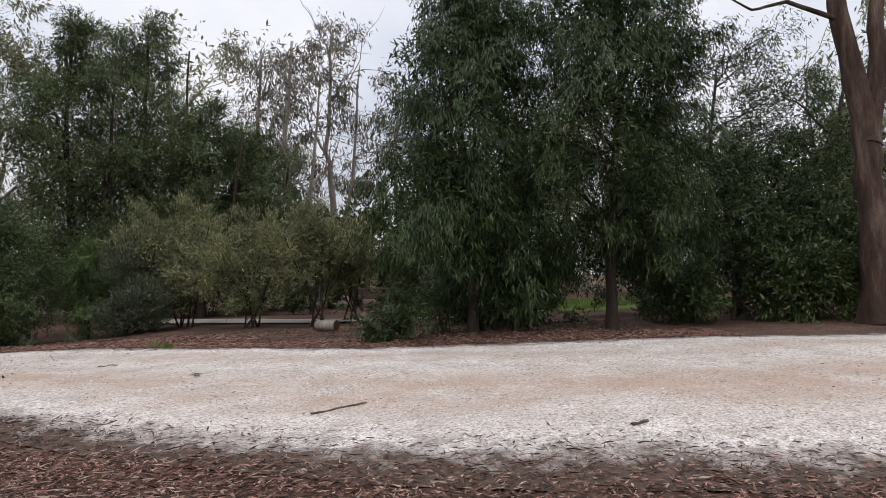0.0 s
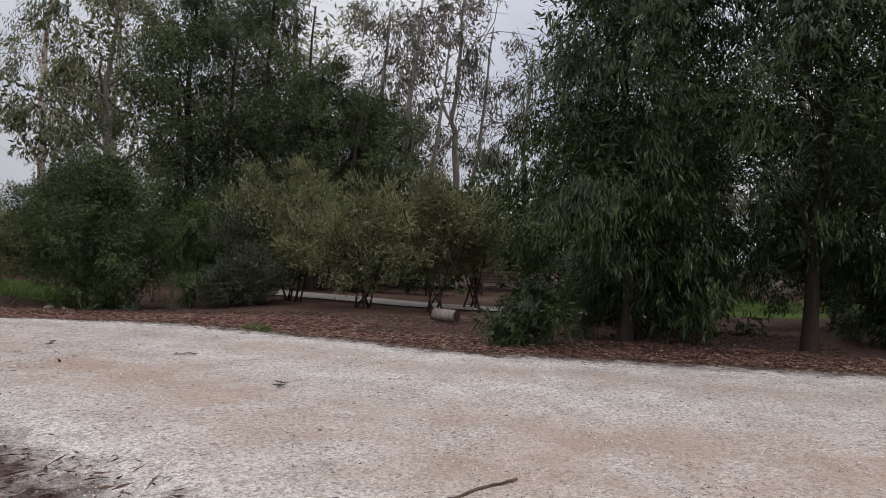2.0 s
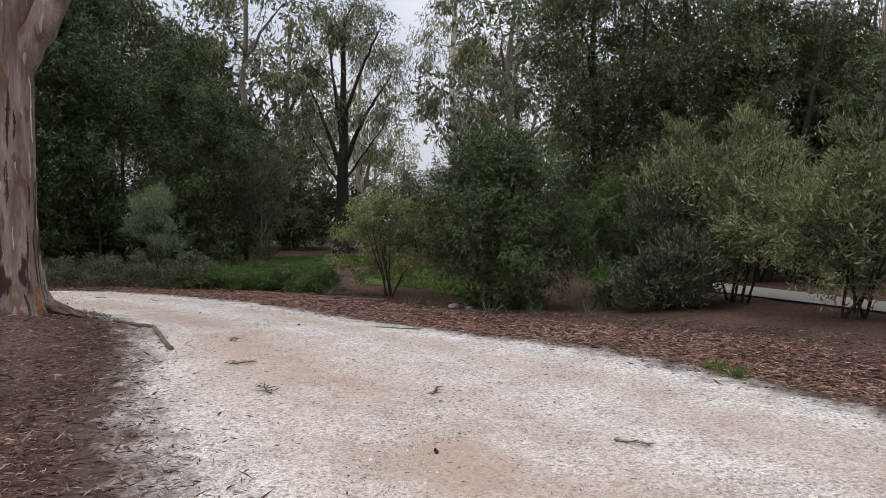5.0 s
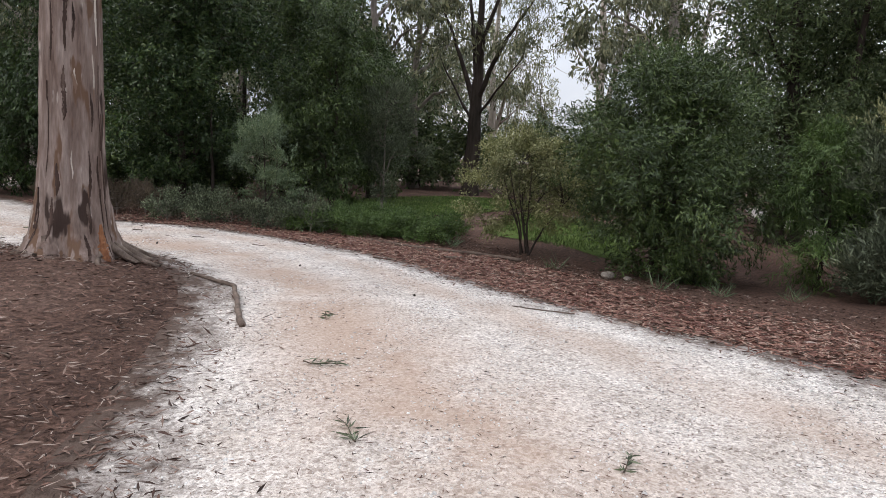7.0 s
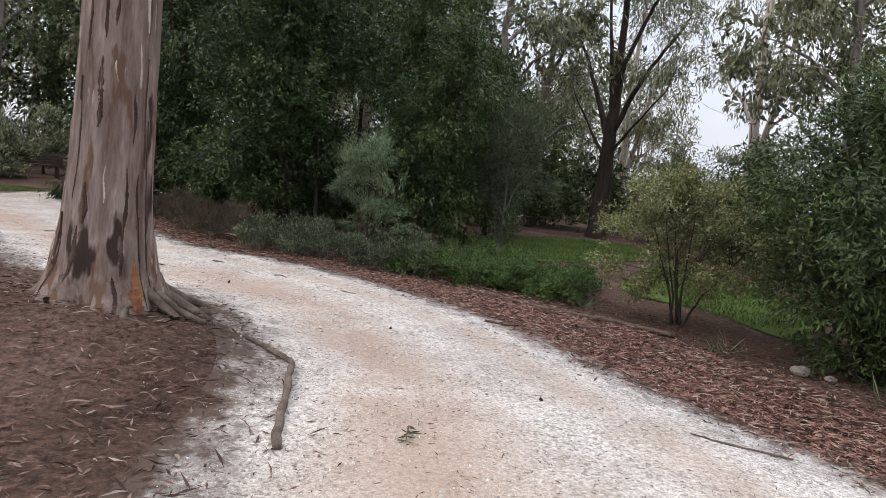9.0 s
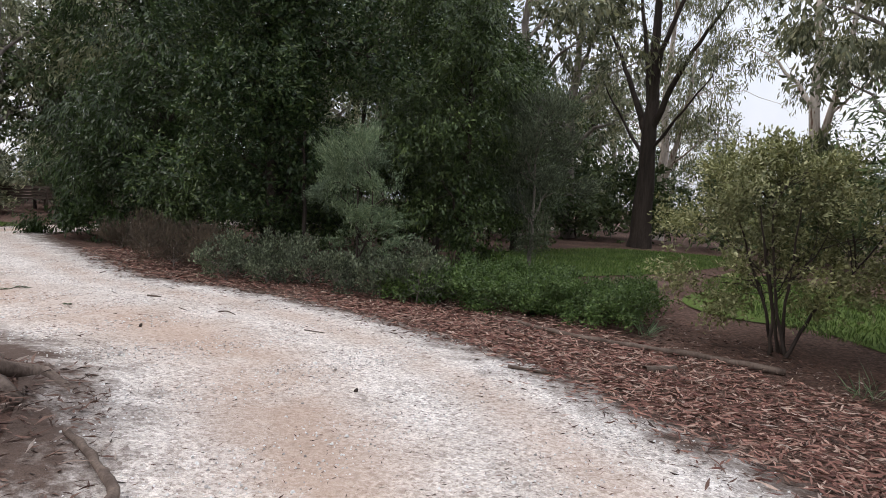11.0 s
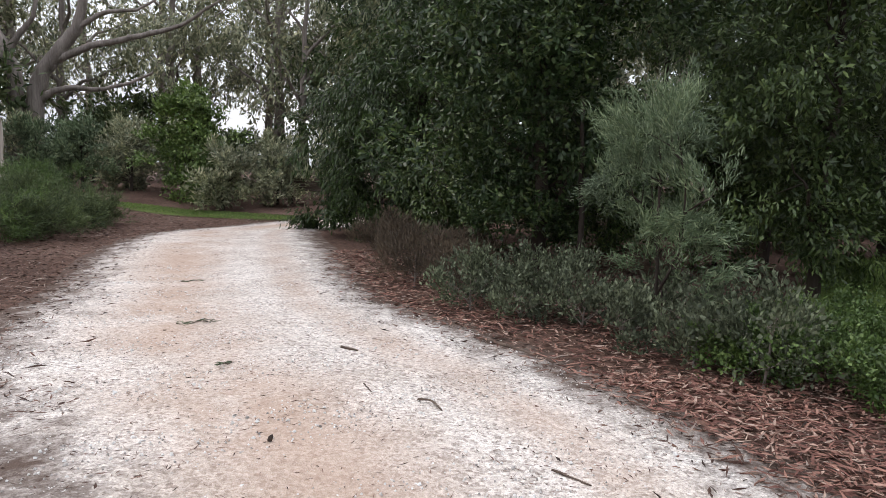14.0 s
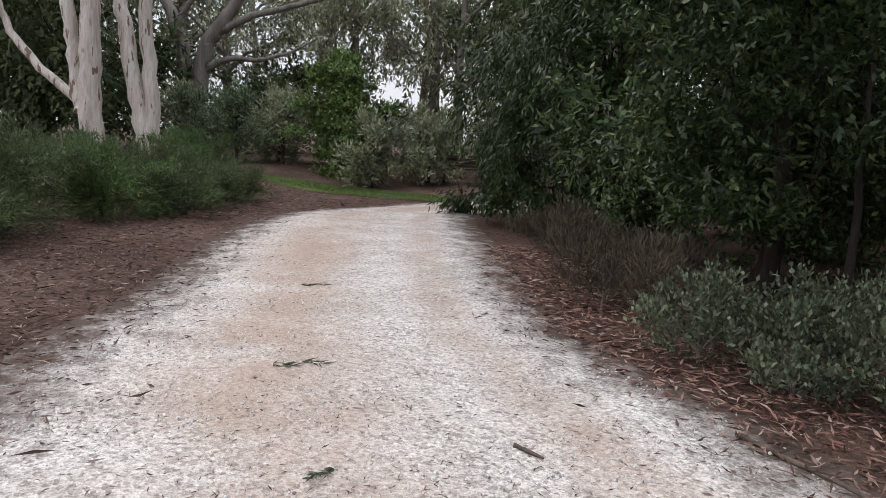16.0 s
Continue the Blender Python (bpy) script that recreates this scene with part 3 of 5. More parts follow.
wattle(0.2, 14.9, 9.2, 2.35, 11, "tall dark wattle with drooping narrow leaves down to the ground",
       [((0.25, 0, 0), ((0.3, 0, 2), (0.1, 0.1, 5), (0, 0, 8)), 0.11, 0.03), ((0.7, 0.6, 0), ((0.9, 0.5, 1.2), (1.1, 0.4, 4)), 0.07, 0.02),
        ((0.5, 0.5, 0), ((0.2, 0.5, 1), (-0.9, 0.4, 3.5)), 0.06, 0.02)], 0.5, 195)
plant("bush", "low leafy wattle regrowth at a tree foot", "bush", -1.0, 14.0, lobes_of(24, 6, 0, 0, 0.2, 0.9, 0.8, 0.7), [((0, 0, 0), ((0, 0, .7),), .02, .008)], LEAF_WATTLE, BARK_DARK, 24,
      clusters=34, per=30, spread=0.2, length=0.12, width=0.02, droop=0.5, chaos=0.6)
wattle(3.6, 15.3, 9.6, 2.5, 12, "tall dark wattle with a bare lower trunk",
       [((-0.2, -0.1, 0), ((-0.15, 0, 2), (0.2, 0.1, 5), (0.3, 0, 8.4)), 0.12, 0.03)], 1.3, 165)
for x, y, h, r, seed in ((6.7, 16.9, 4.2, 1.6, 13), (9.7, 17.6, 4.8, 2.0, 14), (5.4, 19.5, 5.0, 1.7, 15), (12.3, 16.5, 5.5, 2.2, 16), (8.3, 17.4, 4.6, 1.7, 18), (11.0, 20.5, 7.0, 2.4, 19), (2.2, 22.5, 3.6, 2.0, 20), (2.0, 17.4, 1.9, 1.2, 25), (0.2, 18.2, 1.5, 0.9, 27), (-0.6, 23.5, 3.2, 1.9, 22), (8.4, 22.5, 6.2, 2.3, 23), (7.6, 15.6, 1.7, 1.2, 28), (9.6, 15.8, 2.2, 1.4, 29), (5.6, 16.6, 1.5, 1.0, 30)):
    plant("wattle_shrub", "dark feathery wattle shrub with a thin leaning stem", "shrub", x, y, lobes_of(seed, 10, 0, 0, 0.35, h - 0.4, r),
          [((0, 0, 0), ((0.1, 0, h * 0.4), (-0.2, 0.1, h * 0.85)), 0.05, 0.015)], LEAF_WATTLE if seed in (13, 18) else LEAF_DARK, BARK_DARK, seed,
          clusters=40, per=32, spread=0.3, length=0.13, width=0.032, droop=0.35, chaos=0.6, group="wattle shrubs")
plant("dead_tree", "black crooked leafless limbs with thin foliage above", "tree", 7.6, 18.6,
      lobes_of(17, 7, 0.6, 0, 4.2, 7.5, 2.2), [((0, 0, 0), ((0.1, 0, 3), (-0.6, 0, 4.2), (-0.3, 0, 6.5)), 0.09, 0.03), ((1.6, 0, 0), ((1.9, 0, 3.2), (2.9, 0, 5.0), (3.2, 0, 7)), 0.1, 0.03)],
      LEAF_WATTLE, BARK_DARK, 17, clusters=34, per=28, spread=0.45, length=0.13, width=0.022, droop=0.7, bare=4)

# leaning gum at the end of the far margin
plant("gum_tree", "leaning gum with reddish flaking bark and a bare twig", "tree", 8.5, 14.3,
      [(-1.5, 0.4, 9.5, 1.8, 1.6, 1.2, 1), (1.2, 0.3, 10.5, 2.2, 2, 1.3, 1), (2.5, -0.3, 9, 1.5, 1.5, 1, 0.8), (1.8, 0.5, 6.2, 1.3, 1.2, 1.2, 0.6)],
      [((0, 0, 0), ((0.0, 0, 2), (-0.1, 0, 4.0), (-0.45, 0, 6.0), (-0.8, 0, 9)), 0.33, 0.14), ((-0.05, 0, 3.6), ((0.25, 0, 5.2), (0.3, 0, 7), (0.6, 0, 10)), 0.2, 0.08),
       ((-0.45, -0.05, 6.1), ((-1.6, -0.1, 6.5), (-2.3, -0.1, 6.35), (-3.0, -0.1, 6.75)), 0.05, 0.012)],
      LEAF_GUM, BARK_RED, 21, clusters=40, per=36, spread=0.5, length=0.16, width=0.026, droop=1.1, flutes=0.04)

# olive and silver bushes in front of the footpath
for x, y, h, r, seed, leaf, lab in (
        (-7.6, 20.8, 3.7, 2.0, 31, LEAF_OLIVE, "tall olive-grey bush with upright leafy tips"),
        (-5.3, 19.7, 3.3, 1.9, 32, LEAF_OLIVE, "olive bush on many thin bare stems"),
        (-3.5, 19.5, 3.2, 1.8, 33, LEAF_OLIVE, "olive bush on many thin bare stems"),
        (-2.75, 20.6, 2.9, 0.9, 34, LEAF_OLIVE, "olive bush on many thin bare stems"),
        (-9.0, 20.1, 2.5, 1.3, 35, LEAF_SALT, "grey-leaved bush with pale leaf undersides"),
        (-8.2, 18.9, 1.5, 0.8, 36, LEAF_SALT, "small grey-leaved bush beside the litter")):
    rng = np.random.default_rng(seed)
    stems = [((rng.uniform(-.25, .25), rng.uniform(-.2, .2), 0), ((a * 0.35, b * 0.3, h * 0.3), (a, b, h * 0.75)), 0.028, 0.01)
             for a, b in rng.uniform(-0.7 * r, 0.7 * r, (6, 2))]
    plant("bush", lab, "bush", x, y, lobes_of(seed, 12, 0, 0, h * (0.45 if x > -4 else 0.26), h - 0.45, r, 0.75), stems, leaf, BARK_DARK, seed, inner=0.6, clusters=60, per=34,
          spread=0.26, length=0.11, width=0.02, droop=-0.5, outward=0.8, chaos=0.55, twig=0.008, group="olive bushes")

# big dark bush and fine-leaved neighbours
plant("bush", "large dense dark green bush reaching the ground", "bush", -11.8, 18.1, lobes_of(41, 18, 0, 0, 0.4, 3.4, 2.1, 0.8),
      [((0, 0, 0), ((0.1, 0, 1.4), (0, 0, 3)), 0.07, 0.02)], LEAF_DARK, BARK_DARK, 41, clusters=125, per=38, spread=0.26, length=0.09, width=0.018, droop=0.35, chaos=0.6)
plant("bush", "fresh green feathery bush with arching tips", "bush", -9.6, 19.2, lobes_of(42, 7, 0, 0, 0.5, 2.3, 1.0, 0.8),
      [((0, 0, 0), ((0.1, 0, 1), (0, 0, 1.9)), 0.04, 0.01)], LEAF_FRESH, BARK_DARK, 42, clusters=60, per=36, spread=0.26, length=0.11, width=0.012, droop=0.4, chaos=0.5)
rng = np.random.default_rng(43)
plant("bush", "open yellow-green bush on many slender stems", "bush", -14.12, 17.45, lobes_of(43, 17, 0, 0, 0.75, 2.05, 1.6, 0.5),
      [((rng.uniform(-.15, .15), rng.uniform(-.1, .1), 0), ((a * 0.25, b * 0.25, 0.5), (a * 0.6, b * 0.6, 1.1), (a * 0.85, b * 0.85, 1.6)), 0.02, 0.006) for a, b in rng.uniform(-1.0, 1.0, (7, 2))],
      LEAF_YELLOW, BARK_DARK, 43, inner=0, clusters=60, per=40, spread=0.22, length=0.055, width=0.02, droop=0.0, chaos=0.8, twig=0.007)

# dark trees behind the bushes
for x, y, h, r, seed in ((-12.6, 24.0, 11.0, 2.8, 51), (-10.9, 26.3, 12.0, 3.3, 52), (-7.6, 28.0, 8.0, 2.2, 53), (-8.8, 25.6, 8.6, 2.3, 55)):
    plant("she_oak", "tall dark she-oak with dull green needles", "tree", x, y, lobes_of(seed, 15, 0, 0, 1.6, h - 1.0, r, 0.9),
          [((0, 0, 0), ((0.1, 0, 3), (-0.2, 0.2, 6), (0.1, 0, h - 1)), 0.18, 0.04), ((0.3, 0.2, 0), ((1.2, 0.2, 4), (1.6, 0, h - 2)), 0.11, 0.03)],
          LEAF_SHEOAK, BARK_DARK, seed, inner=1.1, clusters=115, per=42, spread=0.44, length=0.13, width=0.026, droop=0.5, chaos=0.6, group="she-oaks")

# the gum at the bend
def old_gum(x, y):
    rng = np.random.default_rng(61)
    ob = plant("gum_tree", "massive old gum with grey-pink flaking bark and dark scars", "tree", x, y,
               [(-2.5, 0.5, 9.0, 2.0, 2, 1.3, 1), (2, -1, 9.6, 2, 2, 1.3, 1), (0, 2.5, 10.5, 2, 2, 1.3, 1), (-1.5, -2.5, 8.6, 2, 2, 1.2, 1)],
               [((0.1, 0.04, 5.5), ((0.0, 0.0, 7), (-0.4, -0.1, 9)), 0.24, 0.16), ((0.06, 0.05, 3.1), ((0.42, 0.35, 3.9), (0.95, 0.75, 5.0), (1.7, 1.3, 7.2)), 0.21, 0.13), ((0.1, 0, 5.6), ((-1.2, 0.3, 6.8), (-2.4, .5, 8.6)), 0.13, 0.06)],
               LEAF_GUM, BARK_GUM, 61, clusters=36, per=34, spread=0.5, length=0.16, width=0.03, droop=1.1)
    n, k = 64, 110
    zz = np.concatenate([np.linspace(-0.15, 1.0, 50), np.linspace(1.03, 6.0, k - 50)])
    a = np.arange(n) * 2 * np.pi / n
    V = np.zeros((k, n, 3))
    for i, z in enumerate(zz):
        r = np.interp(z, [-0.15, 0.05, 0.25, 0.6, 1.2, 2.5, 6.0], [0.58, 0.48, 0.40, 0.345, 0.312, 0.285, 0.22])
        foot = math.exp(-max(z, 0) * 2.4)
        rr = r * (1 + foot * 0.10 * np.sin(5 * a + 0.7) + foot * 0.06 * np.sin(9 * a + 2) + 0.025 * np.sin(3 * a + z * 0.8) + 0.014 * np.sin(7 * a - z * 1.7))
        rough = np.array([noise.fractal((math.cos(t) * 3, math.sin(t) * 3, z * 0.9), 0.6, 2.1, 4) for t in a])
        edge = np.array([noise.noise((math.cos(t) * 7 + 9, math.sin(t) * 7, z * 0.55)) for t in a])
        rr = rr + 0.012 * rough + 0.010 * (edge > 0.12) + 0.02 * foot * rough
        V[i, :, 0] = 0.02 * z + rr * np.cos(a)
        V[i, :, 1] = 0.006 * z + rr * np.sin(a)
        V[i, :, 2] = z
    q = np.arange(k * n).reshape(k, n)
    f = np.stack([q[:-1], np.roll(q[:-1], -1, 1), np.roll(q[1:], -1, 1), q[1:]], -1).reshape(-1, 4)
    bole = part_of("trunk", raw_mesh("trunk", V.reshape(-1, 3), f, BARK_GUM, True), ob)

    def scar(ang, z0, z1, w, mat, label):
        """A ragged strip of bark that lies on the trunk."""
        m = 34
        rows = []
        for i in range(m):
            s = i / (m - 1)
            z = z0 + (z1 - z0) * s
            hw = w * (math.sin(np.pi * min(0.985, max(0.015, s))) ** 0.6) * (0.75 + 0.5 * noise.noise((s * 5, ang, z0))) * rng.uniform(0.6, 1.1) / 2
            j = int(np.argmin(np.abs(zz - z)))
            for e in np.linspace(-1, 1, 7):
                t = radians(ang) + (e * hw + 0.008 * math.sin(6 * s + ang)) / 0.35
                p = V[j, int(round(t / (2 * np.pi) * n)) % n]
                c = np.array((0.02 * z, 0.006 * z))
                rr = np.linalg.norm(p[:2] - c) + 0.005 - 0.014 * (abs(e) > 0.9)
                rows.append((c[0] + rr * math.cos(t), c[1] + rr * math.sin(t), z))
        g = np.arange(m * 7).reshape(m, 7)
        part_of("bark_strip", raw_mesh("bark_strip", rows, np.stack([g[:-1, :-1], g[:-1, 1:], g[1:, 1:], g[1:, :-1]], -1).reshape(-1, 4), mat, True), bole, label)

    base = -0.37
    for ang, z0, z1, w in ((-25, 1.80, 2.36, 0.13), (-38, 1.02, 1.36, 0.09), (-45, 0.55, 1.0, 0.08), (17, 0.92, 1.5, 0.06), (12, 0.62, 0.95, 0.08), (-52, 2.4, 3.0, 0.07), (-22, 2.5, 3.3, 0.1), (24, 1.7, 2.1, 0.05), (55, 0.4, 1.9, 0.05), (-70, 0.4, 1.1, 0.06), (5, 0.3, 0.62, 0.05), (32, 1.0, 1.45, 0.03), (-8, 2.6, 3.0, 0.05), (38, 0.3, 1.2, 0.035), (46, 1.5, 2.4, 0.03), (-58, 1.2, 2.2, 0.03)):
        scar(ang, z0 + base, z1 + base, w, BARK_SCAR, "dark scar of burnt bark")
    for ang, z0, z1, w in ((-6, 2.08, 2.34, 0.07), (30, 2.0, 2.5, 0.05), (-12, 1.2, 1.5, 0.03), (40, 2.6, 3.4, 0.06)):
        scar(ang, z0 + base, z1 + base, w, BARK_PALE, "fresh pale patch of bark")
    scar(28, 0.26 + base, 0.72 + base, 0.17, BARK_ORANGE, "orange bare wood at the foot")
    for ang, ln, r in ((75, 0.9, 0.075), (50, 0.7, 0.05), (95, 1.3, 0.06), (-50, 0.3, 0.07), (-95, 0.35, 0.07), (20, 0.45, 0.05), (62, 1.0, 0.035), (84, 0.8, 0.04), (180, 0.8, 0.08), (135, 0.7, 0.07)):
        t = radians(ang)
        pts = []
        for i in range(8):
            s = i / 7
            d = 0.36 + ln * s
            px, py = d * math.cos(t + 0.5 * s * rng.uniform(-1, 1)), d * math.sin(t + 0.5 * s * rng.uniform(-1, 1))
            pts.append((px, py, ground_z(x + px, y + py) - ground_z(x, y) + 0.03 + 0.16 * (1 - s) ** 3 - 0.06 * s))
        acc = [[], [], 0]
        tube(acc, pts, np.linspace(r, r * 0.35, 8), 9, 0.08, rng)
        part_of("root", tube_mesh("root", acc, BARK_ROOT), ob, "gnarled grey-brown surface root")
    return ob


old_gum(-13.5, 9.72)

# banksia-like silver shrub and dark wood by the lawn
plant("silver_shrub", "silver-green shrub with brush-like upright sprays", "shrub", -18.2, 14.0,
      [(.05, 0, 1.98, .3, .3, .22, .9), (-.55, .1, 1.72, .36, .32, .22, 1), (.55, -.1, 1.72, .38, .34, .22, 1), (0, -.2, 1.55, .42, .36, .22, 1), (-.3, -.1, 1.28, .34, .3, .18, .8), (.8, .15, 1.32, .3, .28, .18, .7), (.35, .1, 1.05, .36, .3, .16, .6), (-.2, .1, .8, .36, .3, .2, .5), (.55, 0, .75, .34, .3, .2, .4)],
      [((0, 0, 0), ((0.15, 0, 0.5), (.1, 0, 1.1), (0, 0, 1.9)), 0.022, 0.009), ((0.1, 0.1, 0.3), ((-.25, .1, .9), (-.5, .1, 1.6)), 0.014, 0.006), ((0.1, 0, 0.4), ((.4, .1, .9), (.65, 0, 1.5)), 0.014, 0.006)], LEAF_GREY, BARK_DARK, 71, inner=0.2,
      clusters=40, per=90, spread=0.19, length=0.075, width=0.008, droop=-0.25, outward=0.9, chaos=0.42, twig=0.007, clump=0.25)
plant("silver_shrub", "grey-green upright shrub before dark trees", "shrub", -20.8, 18.6,
      lobes_of(72, 8, 0, 0, 0.9, 3.4, 1.0, 1.0), [((0, 0, 0), ((0.05, 0, 0.8), (0, 0, 2.9)), 0.05, 0.015)], LEAF_SALT, BARK_GREY, 72,
      clusters=60, per=40, spread=0.26, length=0.13, width=0.012, droop=-0.5, outward=0.8, chaos=0.5)
for x, y, h, r, seed, lab, low in ((-20.6, 16.9, 5.6, 1.7, 73, "dark small-leaved tree over the ground cover", 0.7), (-24.0, 18.0, 7.5, 2.2, 74, "dark tree with a thin black trunk", 2.6),
                                   (-25.3, 21.0, 6.0, 1.5, 75, "dark grey-green tree at the lawn edge", 0.8), (-27.8, 19.5, 9.5, 2.6, 76, "dark tall evergreen behind the thicket", 1.5),
                                   (-25.6, 16.6, 11.0, 2.5, 77, "dark tall evergreen behind the thicket", 4.0), (-29.0, 15.0, 11.5, 2.6, 78, "dark tall evergreen behind the thicket", 3.5)):
    plant("evergreen_tree", lab, "tree", x, y, lobes_of(seed, 12, 0, 0, low, h - 0.7, r, 0.9),
          [((0, 0, 0), ((0.1, 0, h * 0.4), (0, 0.1, h * 0.9)), 0.08, 0.02)], LEAF_DARK, BARK_DARK, seed, clusters=72, per=36, spread=0.3, length=0.1, width=0.026,
          droop=0.6, chaos=0.6, group="evergreens by the lawn")

# thick broad-leaved evergreens inside the bend
plant("evergreen_bush", "huge broad-leaved evergreen bush overhanging the track", "bush", -22.4, 13.7, lobes_of(81, 22, 0, 0, 0.7, 7.6, 2.7, 0.85),
      [((0, 0, 0), ((0.1, 0, 2), (0, 0, 6)), 0.12, 0.03), ((1.2, .4, 0), ((1.3, .3, 2.4),), 0.05, 0.02)], LEAF_BROAD, BARK_DARK, 81, clusters=150, per=34, spread=0.26, length=0.095, width=0.031,
      droop=0.0, outward=0.7, chaos=0.75)
plant("evergreen_bush", "tall evergreen bush with small hanging leaves", "bush", -26.6, 11.9, lobes_of(82, 20, 0, 0, 0.4, 7.6, 2.5, 0.9) + [(-1.2, -1.6, 0.9, 0.8, 0.8, 0.8, 0.6), (-1.0, -1.3, 2.4, 1, 1, 1, 0.7), (0.4, -1.4, 0.7, 0.8, 0.7, 0.7, 0.6), (-1.5, -2.0, 0.45, 0.6, 0.5, 0.45, 0.5), (-0.6, -2.0, 0.4, 0.6, 0.5, 0.4, 0.5), (-1.9, -1.2, 0.5, 0.6, 0.6, 0.5, 0.5)],
      [((0, 0, 0), ((0.1, 0, 2), (0, 0, 6.2)), 0.12, 0.03)], LEAF_WATTLE, BARK_DARK, 82, clusters=105, per=34, spread=0.3, length=0.12, width=0.027, droop=0.9, chaos=0.5)

for x, y, h, r, seed in ((-27.5, 14.6, 2.6, 1.4, 83), (-25.2, 15.6, 2.4, 1.3, 84), (-22.8, 16.6, 2.6, 1.4, 85), (-24.6, 12.6, 2.2, 1.2, 86), (-29.3, 17.5, 3.0, 1.6, 87), (-26.0, 19.0, 2.8, 1.5, 89)):
    plant("scrub", "dark dense scrub under the evergreens", "bush", x, y, lobes_of(seed, 9, 0, 0, 0.3, h - 0.3, r, 0.8), [((0, 0, 0), ((0, 0, h * .7),), .04, .015)], LEAF_DARK, BARK_DARK, seed,
          clusters=52, per=30, spread=0.3, length=0.095, width=0.028, droop=0.3, chaos=0.7, group="scrub under the evergreens")

# low saltbush fringe, ground cover
SALT = [(-19.9, 12.7), (-19.2, 13.1), (-18.6, 13.5), (-18.0, 13.7), (-17.4, 14.1), (-16.9, 14.4), (-20.6, 12.4), (-19.6, 13.6), (-18.4, 14.2), (-21.6, 12.0), (-17.6, 14.8), (-20.9, 11.9), (-22.4, 11.6), (-23.2, 11.5), (-19.4, 12.5), (-18.8, 12.95), (-24.1, 11.2), (-21.9, 12.6)]
for i, (x, y) in enumerate(SALT):
    rng = np.random.default_rng(900 + i)
    h = rng.uniform(0.34, 0.78)
    dry = x < -20.4
    plant("saltbush", "dry rusty twiggy low bush beside the track" if dry else "low grey-green saltbush with stiff sprigs", "bush", x, y,
          lobes_of(900 + i, 5, 0, 0, 0.18, h - 0.12, 0.48, 0.6), [((0, 0, 0), ((rng.uniform(-.2, .2), 0, h * .8),), 0.012, 0.005)],
          LEAF_RUSTY if dry else LEAF_SALT, BARK_GREY, 900 + i, clusters=22, per=28, spread=0.15, length=0.042 if not dry else 0.09, width=0.02 if not dry else 0.008,
          droop=-0.9, outward=0.5, chaos=0.6, twig=0.004, inner=0.4, group="saltbush fringe")
rng = np.random.default_rng(77)
for i in range(27):
    s, back = (i % 9) / 8, 0.25 + 0.65 * (i // 9)
    x, y = -17.1 + 1.9 * s - 0.74 * back + rng.uniform(-.2, .2), 14.35 + 2.0 * s + 0.67 * back + rng.uniform(-.2, .2)
    plant("ground_cover", "low mat of bright green leafy ground cover", "ground cover", x, y, lobes_of(950 + i, 4, 0, 0, 0.1, 0.34, 0.6, 0.35), [],
          LEAF_FRESH, BARK_DARK, 950 + i, inner=0.3, clusters=44, per=26, spread=0.13, length=0.036, width=0.018, droop=-0.4, outward=0.5, chaos=0.9, twig=0.004, group="ground cover by the track")

# gums beyond the lawn
plant("gum_tree", "tall gum with black rough base and pale upper limbs", "tree", -27.6, 27.6,
      [(-2.8, 0, 8.6, 1.5, 1.4, .9, 1), (-1.4, .4, 10.6, 1.6, 1.5, 1.0, 1), (0.6, 0.4, 11.6, 1.8, 1.6, 1.1, 1), (2.6, 0, 10.0, 1.6, 1.5, 1.0, 1), (3.4, 0, 8.0, 1.3, 1.2, .8, .8), (-3.0, 0, 6.6, 1.1, 1.0, .7, .7), (2.6, .3, 6.2, 1.0, 1.0, .6, .6)],
      [((0, 0, 0), ((0.05, 0, 2), (0.1, 0, 4.4), (0.15, 0, 6.0), (0.1, 0, 10)), 0.36, 0.10), ((0.1, 0, 3.6), ((-.7, 0, 5.2), (-1.5, 0, 6.6), (-2.6, 0, 8.4)), 0.13, 0.04), ((0.1, 0, 3.9), ((.9, 0, 5.3), (1.8, 0, 6.4), (3.2, 0, 7.8)), 0.12, 0.04),
       ((0.1, 0, 4.4), ((-.4, .2, 6.2), (-.9, .3, 8), (-1.4, .4, 10.2)), 0.12, 0.04), ((0.12, 0, 4.8), ((.6, -.2, 6.6), (1.4, 0, 8.4), (2.4, 0, 9.8)), 0.11, 0.04), ((0.1, 0, 3.2), ((1.0, .2, 4.3), (2.4, .3, 5.6)), 0.07, 0.02), ((0.05, 0, 3.0), ((-1.2, 0, 4.4), (-2.8, 0, 6.3)), 0.07, 0.02)],
      LEAF_GUM, BARK_DARK, 91, clusters=70, per=34, spread=0.5, length=0.17, width=0.028, droop=1.2, bare=3, inner=0.6)
